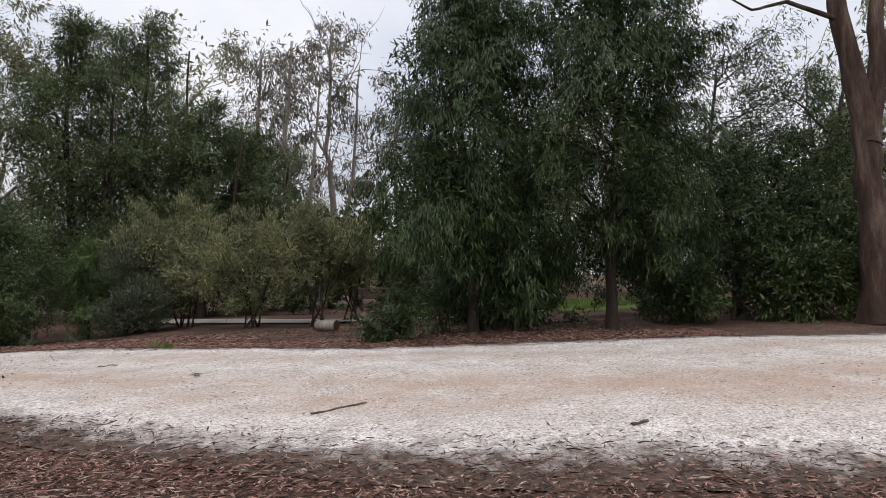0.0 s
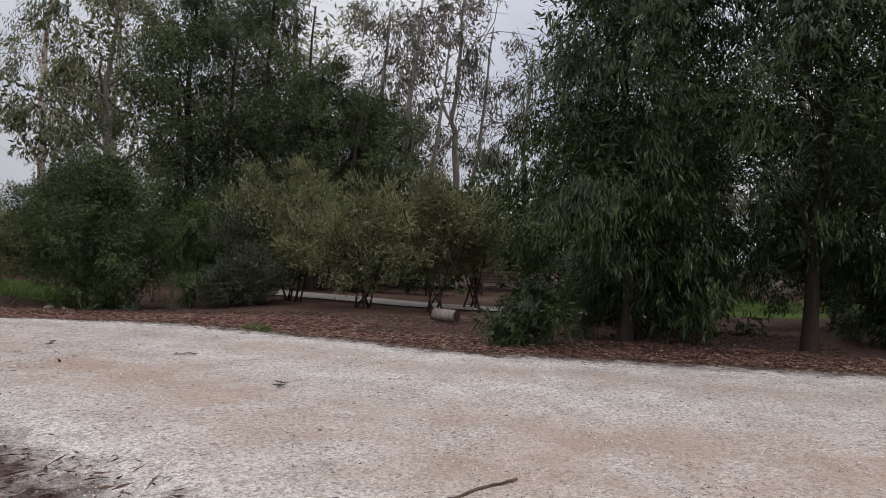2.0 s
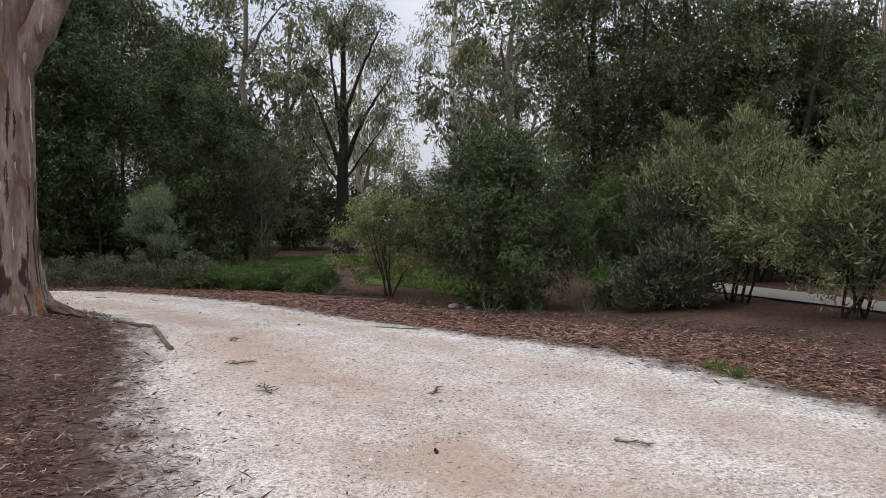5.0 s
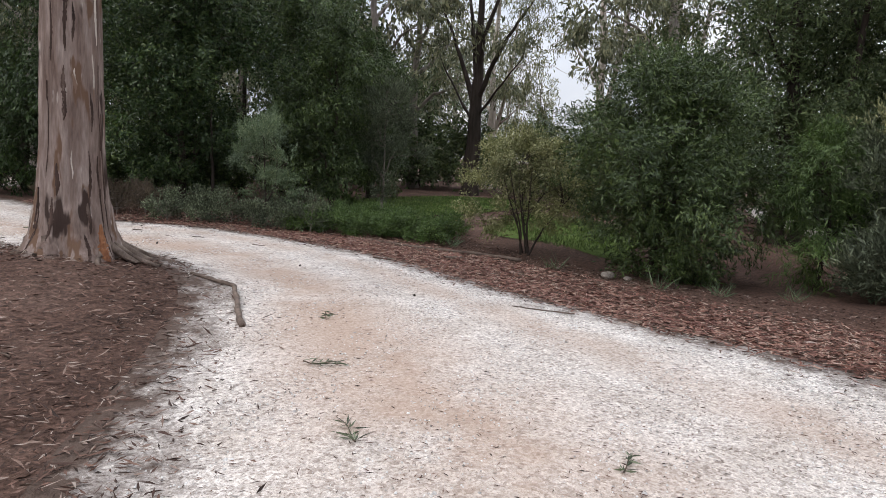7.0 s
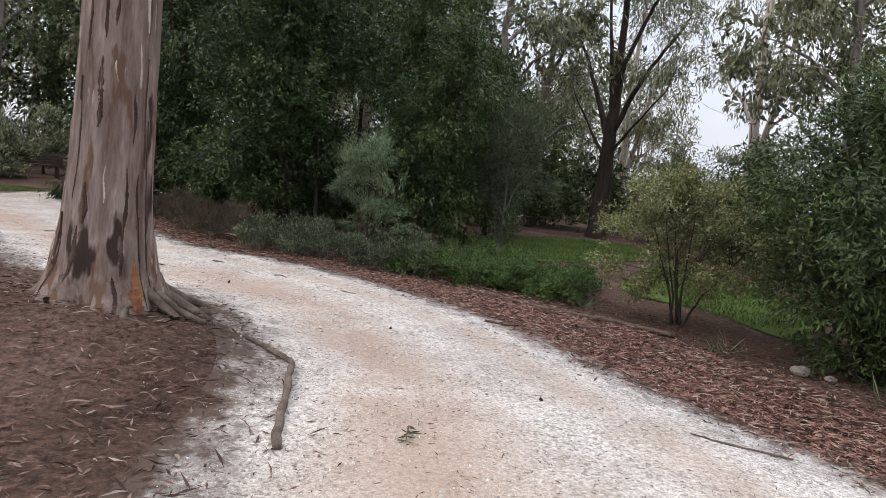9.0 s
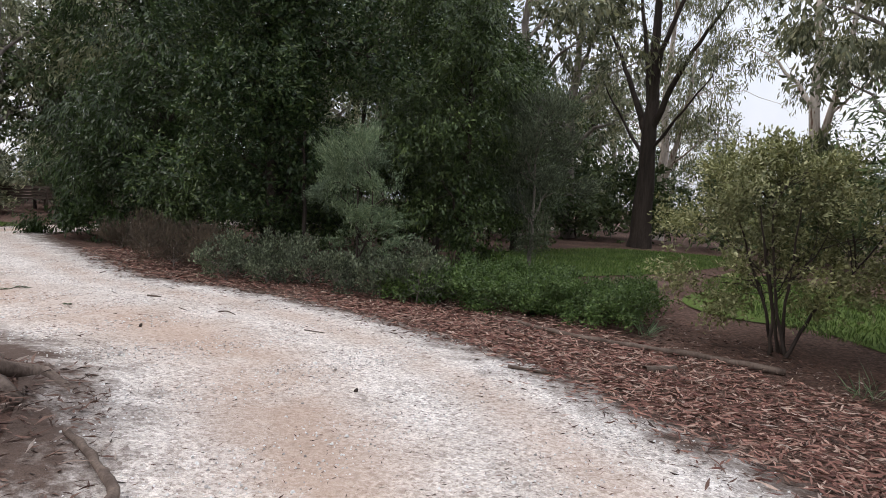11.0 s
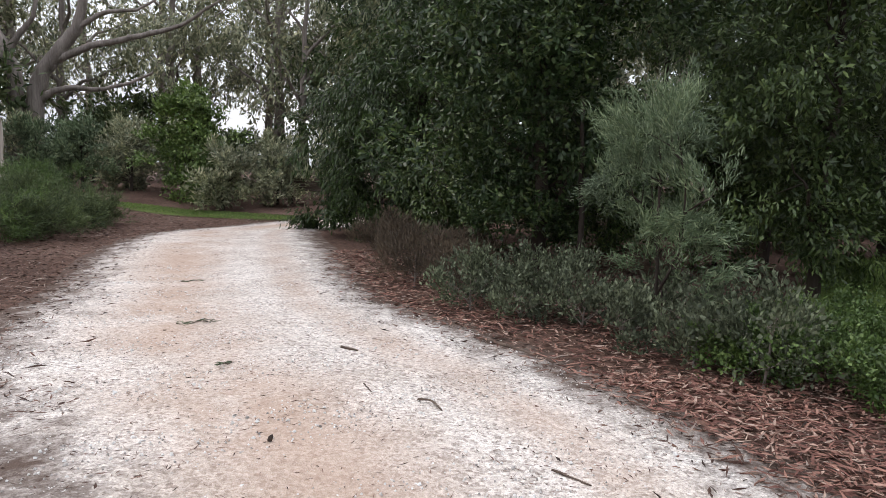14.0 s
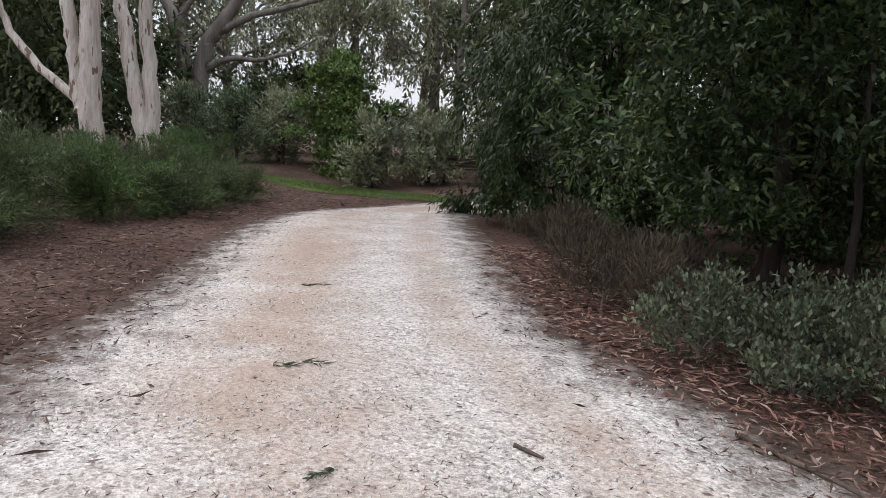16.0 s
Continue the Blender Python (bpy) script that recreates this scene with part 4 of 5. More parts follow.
for x, y, h, seed in ((-25.0, 32.5, 17, 92), (-22.6, 34.5, 16, 93), (-33, 33.5, 13, 94)):
    plant("gum_tree", "slender pale-trunked gum with hanging grey-green foliage", "tree", x, y,
          [(rx * 2.4, ry * 1.6, h * f, 2.2, 2.0, 1.5, 1) for rx, ry, f in ((-1, 0, .44), (.9, .4, .52), (-.5, .5, .64), (.4, -.4, .8), (1.2, 0, .36), (0, 0, .95))],
          [((0, 0, 0), ((0.15, 0, 4), (-.1, 0, h * .55), (.3, 0, h * .92)), 0.24, 0.07), ((0.05, 0, 2.5), ((1.1, 0, h * .4), (1.7, 0, h * .7)), 0.14, 0.04)],
          LEAF_OLIVE, BARK_PALE, seed, inner=0.5, clusters=76, per=32, spread=0.65, length=0.22, width=0.036, droop=1.2, bare=2, group="pale gums")

# thin grey trees past the dark she-oaks
for x, y, h, seed in ((-6.6, 30.5, 12.0, 101), (-5.0, 32, 13, 102), (-8.8, 34, 12.5, 103), (-2.2, 36, 11.5, 104)):
    plant("gum_tree", "thin sparse gum with bare grey upper twigs", "tree", x, y,
          [(rx * 2.2, ry * 1.6, h * f, 1.5, 1.5, 1.6, 1) for rx, ry, f in ((-.8, 0, .45), (.9, .4, .55), (-.5, .5, .68), (.4, -.4, .8), (0, 0, .92))],
          [((0, 0, 0), ((0.15, 0, 4), (-.1, 0, h * .55), (.3, 0, h * .98)), 0.2, 0.05), ((0.05, 0, 1.5), ((1.0, 0, h * .4), (1.5, 0, h * .85)), 0.13, 0.03)],
          LEAF_GUM_PALE, BARK_GREY, seed, inner=0.3, clusters=44, per=30, spread=0.6, length=0.24, width=0.045, droop=1.0, bare=7, twig=0.018, group="thin grey gums")

# past the bend: white gums, spreading gum, round tree, low bushes
for x, y, seed, tr in ((-30.4, -0.68, 111, [((0, 0, 0), ((0, 0, 1.0), (0, 0.02, 2.8), (0, 0.06, 4.5), (0, 0.2, 10)), .31, .19),
                                            ((-.05, -.22, 1.5), ((-.1, -.42, 2.1), (-.1, -.52, 3.25), (-.1, -.68, 4.5), (-.2, -1.1, 10)), .2, .14),
                                            ((0, -.2, 1.55), ((0, -.45, 1.85), (0, -1.47, 2.58), (0, -2.24, 3.39), (0, -2.6, 4.2), (-.2, -3.3, 7)), .13, .07)]),
                       (-31.2, 0.62, 112, [((0, 0, 0), ((0, -.04, .6), (0, -.15, 2.7), (0, -.26, 4.7), (0, -.5, 10)), .22, .14),
                                           ((0, -.15, .3), ((0, -.3, .9), (0, -.6, 2.3), (0, -.86, 3.87), (0, -1.02, 4.7), (0, -1.6, 10)), .24, .15)])):
    plant("gum_tree", "white-barked gum with several smooth leaning stems", "tree", x, y,
          [(-1, -2, 9.5, 2.2, 2.2, 1.2, 1), (1, 1.5, 9.8, 2.2, 2.2, 1.2, 1), (0, -4, 9.0, 2, 2, 1.2, 1)], tr, LEAF_GUM, BARK_PALE, seed,
          clusters=34, per=30, spread=0.6, length=0.2, width=0.034, droop=1.2, group="white gums")
plant("gum_tree", "old spreading grey gum with long crooked bare limbs", "tree", -40.6, -3.7,
      [(-1, -4, 9.5, 2.2, 2.2, 1.2, 1), (1, 1, 10.0, 2.2, 2.2, 1.2, 1), (0, 5, 9.2, 2, 2, 1.0, 1), (0, 7.5, 8.2, 1.6, 1.6, .8, .8)],
      [((0, -.55, 0), ((0, -.55, 2.1), (0, -.5, 4.2), (0, -1.05, 5.6), (0, -1.65, 6.5), (0, -2.6, 9.5)), .36, .12),
       ((0, .1, 0), ((0, .12, 1.95), (0, .22, 3.0), (0, .48, 4.27), (0, 1.25, 5.2), (0, 1.98, 6.1), (0, 2.3, 7.5), (0, 3, 10)), .42, .12),
       ((0, .45, 3.3), ((0, 1.0, 3.65), (0, 1.66, 3.8), (0, 2.66, 3.73), (0, 4.0, 4.05), (0, 4.9, 4.5)), .15, .04),
       ((0, .48, 4.2), ((0, 1.32, 4.97), (0, 2.48, 5.44), (0, 3.6, 5.69), (0, 5.2, 6.08), (0, 6.14, 6.4), (0, 7.6, 7.4)), .17, .05),
       ((0, -.7, 5.2), ((0, -.2, 5.9), (0, .3, 6.5), (0, .6, 8.5)), .14, .05),
       ((0, 1.98, 6.1), ((0, 3.0, 6.75), (0, 4.3, 6.9), (0, 5.4, 7.5)), .11, .03)],
      LEAF_GUM, BARK_GREY, 115, clusters=40, per=30, spread=0.7, length=0.24, width=0.04, droop=1.1, bare=6, twig=0.03)
plant("tree", "rounded bright green broad-leaved tree", "tree", -34.3, 4.95, lobes_of(121, 14, 0, 0, 0.6, 3.3, 1.55, 0.9), [((0, 0, 0), ((0, 0, 2), (0, 0, 3.2)), .1, .03)],
      LEAF_ROUND, BARK_DARK, 121, clusters=60, per=32, spread=0.28, length=0.12, width=0.05, droop=0.1, chaos=0.8)
for x, y, h, r, leaf, seed, lab in ((-32.9, 6.1, 2.1, 0.85, LEAF_OLIVE, 122, "brownish olive rounded bush"), (-35.0, 1.0, 2.3, 1.1, LEAF_GREY, 123, "soft grey-green rounded bush"),
                                    (-35.4, 2.4, 2.2, 1.0, LEAF_OLIVE, 124, "soft grey-green rounded bush"), (-37.3, 6.6, 2.4, 1.2, LEAF_OLIVE, 125, "soft grey-green rounded bush"),
                                    (-35.3, -0.6, 2.2, 1.1, LEAF_GREY, 126, "soft grey-green rounded bush"), (-37.5, 8.6, 2.6, 1.3, LEAF_OLIVE, 127, "soft grey-green rounded bush"), (-37.0, 10.6, 2.6, 1.3, LEAF_SALT, 128, "soft grey-green rounded bush"),
                                    (-37.6, 3.4, 2.6, 1.3, LEAF_OLIVE, 129, "brownish olive rounded bush"), (-36.9, 1.6, 2.5, 1.3, LEAF_OLIVE, 150, "soft grey-green rounded bush"), (-36.8, -1.8, 2.6, 1.4, LEAF_OLIVE, 152, "soft grey-green rounded bush"),
                                    (-34.9, 7.3, 1.9, 1.0, LEAF_OLIVE, 153, "soft grey-green rounded bush"), (-36.2, 5.6, 2.4, 1.2, LEAF_SALT, 154, "soft grey-green rounded bush")):
    # hazed leaf colour lightens the olive bushes that the far canopy shades
    plant("bush", lab, "bush", x, y, lobes_of(seed, 9, 0, 0, 0.4, h - 0.4, r, 0.8), [((0, 0, 0), ((0, 0, h * .8),), .05, .015)], LEAF_HAZED if leaf is LEAF_OLIVE else leaf, BARK_DARK, seed, inner=0.5,
          clusters=26, per=30, spread=0.3, length=0.15, width=0.04, droop=-0.3, chaos=0.6, group="bushes past the bend")
for x, y, h, r, seed in ((-22.0, 4.6, 1.25, 1.05, 131), (-23.4, 4.8, 1.0, 0.9, 132), (-25.6, 4.8, 0.8, 0.9, 134), (-27.3, 4.9, 0.6, 0.7, 136), (-24.5, 3.6, 1.0, 1.0, 133), (-20.6, 3.5, 1.6, 1.2, 135), (-26.8, 3.4, 0.9, 1.0, 137), (-29.0, 2.6, 1.0, 1.1, 138), (-22.8, 2.6, 1.5, 1.2, 139), (-20.9, 5.0, 0.8, 0.8, 140), (-24.4, 5.1, 0.6, 0.7, 145)):
    plant("bush", "low soft green feathery bush on leaf litter", "bush", x, y, lobes_of(seed, 8, 0, 0, 0.25, h - 0.2, r, 0.7), [((0, 0, 0), ((0, 0, h * .7),), .03, .01)], LEAF_SHEOAK if seed % 3 else LEAF_FRESH, BARK_DARK, seed,
          clusters=60, per=36, spread=0.2, length=0.09, width=0.009, droop=-0.2, chaos=0.5, group="feathery bushes")
# tall gums over the thicket
for x, y, h, seed in ((-31.5, 16.5, 14, 141), (-30, 24, 14, 142), (-36, 12.5, 13, 143), (-19.8, 30, 13, 144)):
    plant("gum_tree", "tall gum with dense hanging grey-green crown", "tree", x, y,
          [(rx * 2.6, ry * 2.4, h * f, 2.3, 2.3, 1.7, 1) for rx, ry, f in ((-1, 0, .42), (.9, .4, .5), (-.5, .9, .62), (.4, -.9, .72), (1, .5, .8), (0, 0, .93), (-.8, -.7, .55))],
          [((0, 0, 0), ((0.15, 0, 4), (-.1, 0, h * .55), (.3, 0, h * .92)), 0.22, 0.07)],
          LEAF_GUM, BARK_GREY, seed, clusters=52, per=30, spread=0.6, length=0.27, width=0.07, droop=1.0, bare=2, group="tall gums over the thicket")
plant("flowering_wattle", "small wattle with a yellow blossom head", "shrub", 6.9, 23.7, [(0, 0, 3.3, .22, .2, .14, 1), (.1, 0, 3.0, .3, .3, .2, .6)], [((0, 0, 0), ((0.1, 0, 1.6), (0, 0, 3.2)), .03, .01)], FLOWER, BARK_DARK, 151,
      clusters=20, per=30, spread=0.12, length=0.06, width=0.03, droop=0.0)

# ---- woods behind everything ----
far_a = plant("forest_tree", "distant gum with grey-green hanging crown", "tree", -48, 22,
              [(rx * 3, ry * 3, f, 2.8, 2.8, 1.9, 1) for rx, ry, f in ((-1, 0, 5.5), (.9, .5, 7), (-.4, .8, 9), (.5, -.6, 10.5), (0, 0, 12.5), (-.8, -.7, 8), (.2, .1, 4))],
              [((0, 0, 0), ((0.2, 0, 5), (-.2, 0, 12)), .26, .07)], LEAF_HAZED, BARK_GREY, 201, inner=0.35, clusters=30, per=24, spread=0.75, length=0.28, width=0.08, droop=0.9, bare=2, group="distant woods")
far_b = plant("forest_tree", "distant dark evergreen with dense crown", "tree", -40, 30,
              lobes_of(202, 14, 0, 0, 1.2, 9.5, 3.4, 0.9), [((0, 0, 0), ((0.2, 0, 4), (0, 0, 9)), .2, .05)], LEAF_SHEOAK, BARK_DARK, 202, inner=0.6, clusters=20, per=24, spread=0.65, length=0.26, width=0.09,
              droop=0.6, group="distant woods")
far_c = plant("forest_shrub", "distant olive thicket of scrub", "shrub", -46, 14,
              lobes_of(203, 9, 0, 0, 0.5, 3.2, 2.4, 0.7), [((0, 0, 0), ((0, 0, 2.6),), .06, .02)], LEAF_SHEOAK, BARK_DARK, 203, inner=0.8, clusters=24, per=20, spread=0.5, length=0.26, width=0.09,
              droop=0.2, group="distant woods")
rng = np.random.default_rng(210)
for ring, (d0, d1, count) in enumerate(((31, 37, 40), (40, 50, 36))):
    for k in range(count):
        a = radians(15 + 225 * (k + rng.uniform(-.3, .3)) / count)
        d = rng.uniform(d0, d1)
        x, y = -14 + d * math.cos(a) * 1.05, 14 + d * math.sin(a)
        src = (far_c, far_a, far_b, far_b, far_c)[k % 5] if ring == 0 else (far_a, far_b, far_a, far_a, far_b)[k % 5]
        if -16 < x < 4 and y > 30:
            if src is not far_c and ring == 0:
                continue
            if ring == 1 and -9 < x < 1:
                continue
        if math.degrees(a) > 186 and src is far_b:
            src = far_a
        s = rng.uniform(0.8, 1.2)
        if 104 < math.degrees(a) < 138:
            src, s = (far_b, 0.62 * s) if ring == 0 else (far_a, 0.62 * s)
        copy_thing(src, Matrix.LocRotScale((x, y, ground_z(x, y) - 0.05), Euler((0, 0, rng.uniform(0, 6.28))), (s, s, s * rng.uniform(.9, 1.15))))
for x, y, src, s in ((-14.5, 38, far_a, 1.2), (-44, 14, far_b, 1.1), (-42, 18.5, far_a, 1.1), (-47, 9, far_b, 1.1), (-41, 12.8, far_b, 0.95), (-43.5, 10.4, far_b, 0.95), (-45, 6.5, far_a, 0.9), (-35, 25, far_b, 1.15), (-33, 28.5, far_a, 1.0),
                     (-39, 22, far_a, 1.1), (-49, -1, far_a, 1.1), (-47, -8, far_a, 1.2), (-52, 4, far_a, 1.1), (-41, -12, far_b, 1.2), (-36, -9, far_b, 1.0), (-50, 13, far_a, 1.1), (4, 33, far_b, 0.9), (10, 33, far_b, 1.0), (-3.8, 31.5, far_c, 1.3), (-0.8, 31.5, far_c, 1.25), (-6.8, 32.5, far_c, 1.2), (2.2, 32, far_c, 1.2), (-20, 27, far_c, .75), (-4.8, 25.4, far_c, .5), (-7.4, 26.2, far_c, .55), (-10, 27, far_c, .6), (-12.6, 27.5, far_c, .6), (1.0, 24.5, far_c, .5), (3.4, 25.4, far_c, .5), (-15.2, 26, far_c, .5), (-17.5, 30, far_c, .9), (-14.5, 30.5, far_c, .9), (-11.5, 31, far_c, .9), (-8.5, 31, far_c, .8), (-31, 23.5, far_c, .8), (-32.5, 27, far_c, .9), (-30.5, 30, far_c, .9),
                     (-27.5, 31.5, far_c, .8), (-24, 30.5, far_c, .8), (-21.5, 29.5, far_c, .8), (-34.5, 30, far_c, 1.0), (-35, -4.5, far_b, .95), (-33.5, -7.5, far_b, .9), (-40, -5.5, far_c, 1.3), (-38, -8.5, far_c, 1.2), (-46, -5, far_a, 1.0)):
    copy_thing(src, Matrix.LocRotScale((x, y, ground_z(x, y) - 0.05), Euler((0, 0, x * 1.7 + y)), (s, s, s)))

# ---- loose things on the ground ----
def stick(name, label, pts, r0, r1, mat, seed, category="stick", lift=0.0, wob=0.03, group=""):
    """A twig or branch that lies along pts on the ground."""
    rng = np.random.default_rng(seed)
    pts = np.array(pts, float)
    sp = np.linspace(0, len(pts) - 1, 5 * len(pts))
    fine = np.stack([np.interp(sp, np.arange(len(pts)), pts[:, c]) for c in range(2)], 1)
    k = len(fine)
    fine += np.cumsum(rng.standard_normal((k, 2)), 0) * wob * 0.2
    rad = np.linspace(r0, r1, k) * rng.uniform(0.85, 1.15, k)
    z = ground_z(fine[:, 0], fine[:, 1]) + road_lift(fine[:, 0], fine[:, 1]) + rad * 0.7 + lift * np.sin(np.linspace(0, np.pi, k))
    o = np.array((fine[0, 0], fine[0, 1], z[0] - rad[0]))
    acc = [[], [], 0]
    tube(acc, np.column_stack([fine, z]) - o, rad, 7, 0.08, rng)
    me = tube_mesh(name, acc, mat)
    ob = new(name, me)
    ob.matrix_basis = pose(*o)
    return tagged(ob, label, category, group)


def road_lift(px, py):
    uu, ins = road_u(np.asarray(px, float), np.asarray(py, float))
    return np.where(ins > -0.2, 0.004 + 0.022 * np.clip(np.minimum(uu, 1 - uu) * 8, -0.4, 1), 0.0)


stick("fallen_branch", "long grey-brown fallen branch on leaf litter", [(-16.1, 15.2), (-15.5, 15.2), (-14.9, 15.35), (-14.4, 15.75), (-13.9, 16.3), (-13.4, 16.7)], 0.02, 0.036, TWIG, 301, "branch", 0.02)
stick("surface_root", "weathered grey root crossing the gravel edge", [(-12.8, 10.78), (-12.35, 10.92), (-12.05, 10.95), (-11.65, 10.8), (-11.1, 10.62), (-10.55, 10.48)], 0.018, 0.032, BARK_ROOT, 302, "root", 0.03)
stick("stick", "thin dry stick at the litter edge", [(-13.8, 13.85), (-13.5, 14.2), (-13.2, 14.3)], 0.014, 0.01, TWIG, 304)
stick("stick", "short thick broken branch end on litter", [(-13.5, 15.0), (-13.55, 15.4)], 0.04, 0.03, TWIG, 305)
stick("stick", "long straight brown stick on white gravel", [(-1.4, 6.8), (-1.2, 7.1), (-1.0, 7.35)], 0.012, 0.008, TWIG, 306)
stick("stick", "dark crooked twig on white gravel", [(-16.28, 11.95), (-16.22, 12.03), (-16.12, 12.08)], 0.008, 0.005, TWIG, 307, lift=0.015, wob=0.012)
stick("stick", "short dark twig on white gravel", [(-16.55, 11.6), (-16.4, 11.66)], 0.006, 0.004, TWIG, 313, wob=0.01)
stick("stick", "short dark twig on white gravel", [(-15.4, 12.6), (-15.25, 12.75)], 0.006, 0.004, TWIG, 314, wob=0.01)
stick("stick", "curved strip of shed bark on gravel", [(-17.5, 11.35), (-17.4, 11.5)], 0.012, 0.006, TWIG, 315, wob=0.01)
stick("stick", "thin dry stick across the bare soil", [(-9.2, 7.4), (-8.8, 7.5), (-8.3, 7.45)], 0.014, 0.008, TWIG, 316)
stick("stick", "thin dry stick across the bare soil", [(-10.9, 8.6), (-10.5, 8.75)], 0.012, 0.008, TWIG, 317)
stick("stick", "long dry twig by the gravel edge", [(-9.4, 14.05), (-8.9, 14.1), (-8.4, 14.2)], 0.012, 0.007, TWIG, 308)
stick("stick", "long dry twig by the gravel edge", [(-10.2, 13.3), (-9.95, 13.45), (-9.7, 13.7)], 0.010, 0.007, TWIG, 309)
stick("stick", "long dark stick along the saltbush", [(-18.0, 12.45), (-17.8, 12.6), (-17.5, 12.85), (-17.1, 13.1)], 0.014, 0.009, TWIG, 310)
stick("stick", "small brown stick on white gravel", [(1.15, 5.95), (1.3, 6.05)], 0.012, 0.01, TWIG, 311)
stick("stick", "pale dead branch at the gravel edge", [(4.6, 12.9), (4.8, 13.1), (5.0, 13.05)], 0.03, 0.015, TWIG, 312)

# cut log beside the footpath
def log(x, y, turn):
    ob = thing("log", x, y, ground_z(x, y), "short grey weathered cut log lying on litter", "log")
    ob.matrix_basis = pose(x, y, ground_z(x, y) + 0.02, 0, 0, turn)
    rng = np.random.default_rng(320)
    acc = [[], [], 0]
    tube(acc, [(-.25, 0, .12), (-.1, 0, .12), (.1, 0, .122), (.25, 0, .12)], [.118, .12, .122, .119], 18, 0.02, rng)
    part_of("bark", tube_mesh("bark", acc, BARK_GREY), ob)
    for sx in (-1, 1):
        bm = bmesh.new()
        bmesh.ops.create_circle(bm, cap_ends=True, radius=0.122, segments=18, matrix=pose(sx * .283, 0, .12, 0, 90, 0))
        me = bpy.data.meshes.new("cut_end")
        bm.to_mesh(me)
        bm.free()
        me.materials.append(WOOD_END)
        part_of("cut_end", me, ob, "dark brown sawn end")


log(-2.85, 16.7, -25)


def box(sx, sy, sz, bevel=0.006):
    bm = bmesh.new()
    bmesh.ops.create_cube(bm, size=1.0, matrix=Matrix.Diagonal((sx, sy, sz, 1)))
    bmesh.ops.bevel(bm, geom=bm.edges[:], offset=bevel, segments=1, affect="EDGES")
    me = bpy.data.meshes.new("board")
    bm.to_mesh(me)
    bm.free()
    me.materials.append(TIMBER)
    return me


def bench(x, y, turn, label):
    ob = thing("bench", x, y, ground_z(x, y), label, "bench")
    ob.matrix_basis = pose(x, y, ground_z(x, y), 0, 0, turn)
    slat = box(1.7, 0.085, 0.03)
    for i in range(4):
        part_of("seat_slat", slat, ob).matrix_basis = pose(0, -0.02 + i * 0.105, 0.44)
    for i in range(4):
        part_of("back_slat", slat, ob).matrix_basis = pose(0, -0.10 - i * 0.02, 0.52 + i * 0.1, 78)
    for sx in (-0.7, 0.7):
        part_of("leg", box(0.07, 0.07, 0.44), ob).matrix_basis = pose(sx, 0.28, 0.22)
        part_of("back_post", box(0.07, 0.07, 0.86), ob).matrix_basis = pose(sx, -0.125, 0.42, 8)
        part_of("arm_rest", box(0.06, 0.5, 0.05), ob).matrix_basis = pose(sx, 0.08, 0.415)
    return ob


bench(-2.5, 27.6, 15, "dark slatted timber park bench beside the footpath")
bench(-35.4, 8.4, 100, "dark timber seat at the far end of the track")

# sprigs of green leaves and cones dropped on the gravel
def sprig(x, y, seed, label, leaf, size=0.13, n=26, droop=0.0):
    rng = np.random.default_rng(seed)
    z = ground_z(x, y) + float(road_lift([x], [y])[0])
    ob = thing("sprig", x, y, z, label, "sprig", "fallen sprigs")
    a = rng.uniform(0, 6.28)
    line = [(math.cos(a) * s, math.sin(a) * s, 0.012 + 0.01 * math.sin(s * 30)) for s in np.linspace(-size, size, 6)]
    acc = [[], [], 0]
    tube(acc, line, np.linspace(0.005, 0.002, 6), 5)
    part_of("stem", tube_mesh("stem", acc, TWIG), ob)
    at = np.array(line)[rng.integers(0, 6, n)]
    d = np.column_stack([np.cos(a) + rng.standard_normal(n) * .8, np.sin(a) + rng.standard_normal(n) * .8, rng.uniform(-0.02, 0.1, n)])
    v, f = blades(rng, at + (0, 0, 0.006), d, size * 0.7, 0.011, 0.1)
    v[:, 2] = np.maximum(v[:, 2], 0.004)
    part_of("leaves", raw_mesh("leaves", v, f, leaf), ob)


for x, y, s, sz in ((-18.29, 9.95, 1, .2), (-9.29, 10.53, 2, .2), (-10.59, 11.27, 3, .17), (-8.15, 10.08, 4, .2), (-7.1, 11.11, 5, .15), (-17.0, 10.6, 6, .1), (-5.2, 11.0, 7, .15), (-3.3, 9.4, 8, .15), (-20.5, 9.2, 9, .15)):
    sprig(x, y, 330 + s, "small wilted sprig of narrow leaves on gravel", LEAF_SALT, sz * 0.7)
for x, y, s in ((-13.44, 12.43, 1), (-15.6, 11.2, 2), (-6.0, 9.9, 3), (-11.0, 12.6, 4)):
    rng = np.random.default_rng(350 + s)
    z = ground_z(x, y) + float(road_lift([x], [y])[0])
    acc = [[], [], 0]
    tube(acc, [(0, 0, 0), (0.003, 0, .008), (0.005, 0, .024), (.004, 0, .034), (.003, 0, .04)], [.007, .012, .013, .008, .002], 9, .08, rng)
    ob = new("seed_cone", tube_mesh("seed_cone", acc, BARK_DARK))
    ob.matrix_basis = pose(x, y, z, 10, 25, s * 70)
    tagged(ob, "small dark woody seed cone on gravel", "seed cone", "seed cones")

# stones by the big bush
ROCK = bark_material("rough_rock", [(0.3, (0.16, 0.14, 0.12)), (0.7, (0.38, 0.34, 0.3))], 12.0, (1, 1, 1), 0.01)

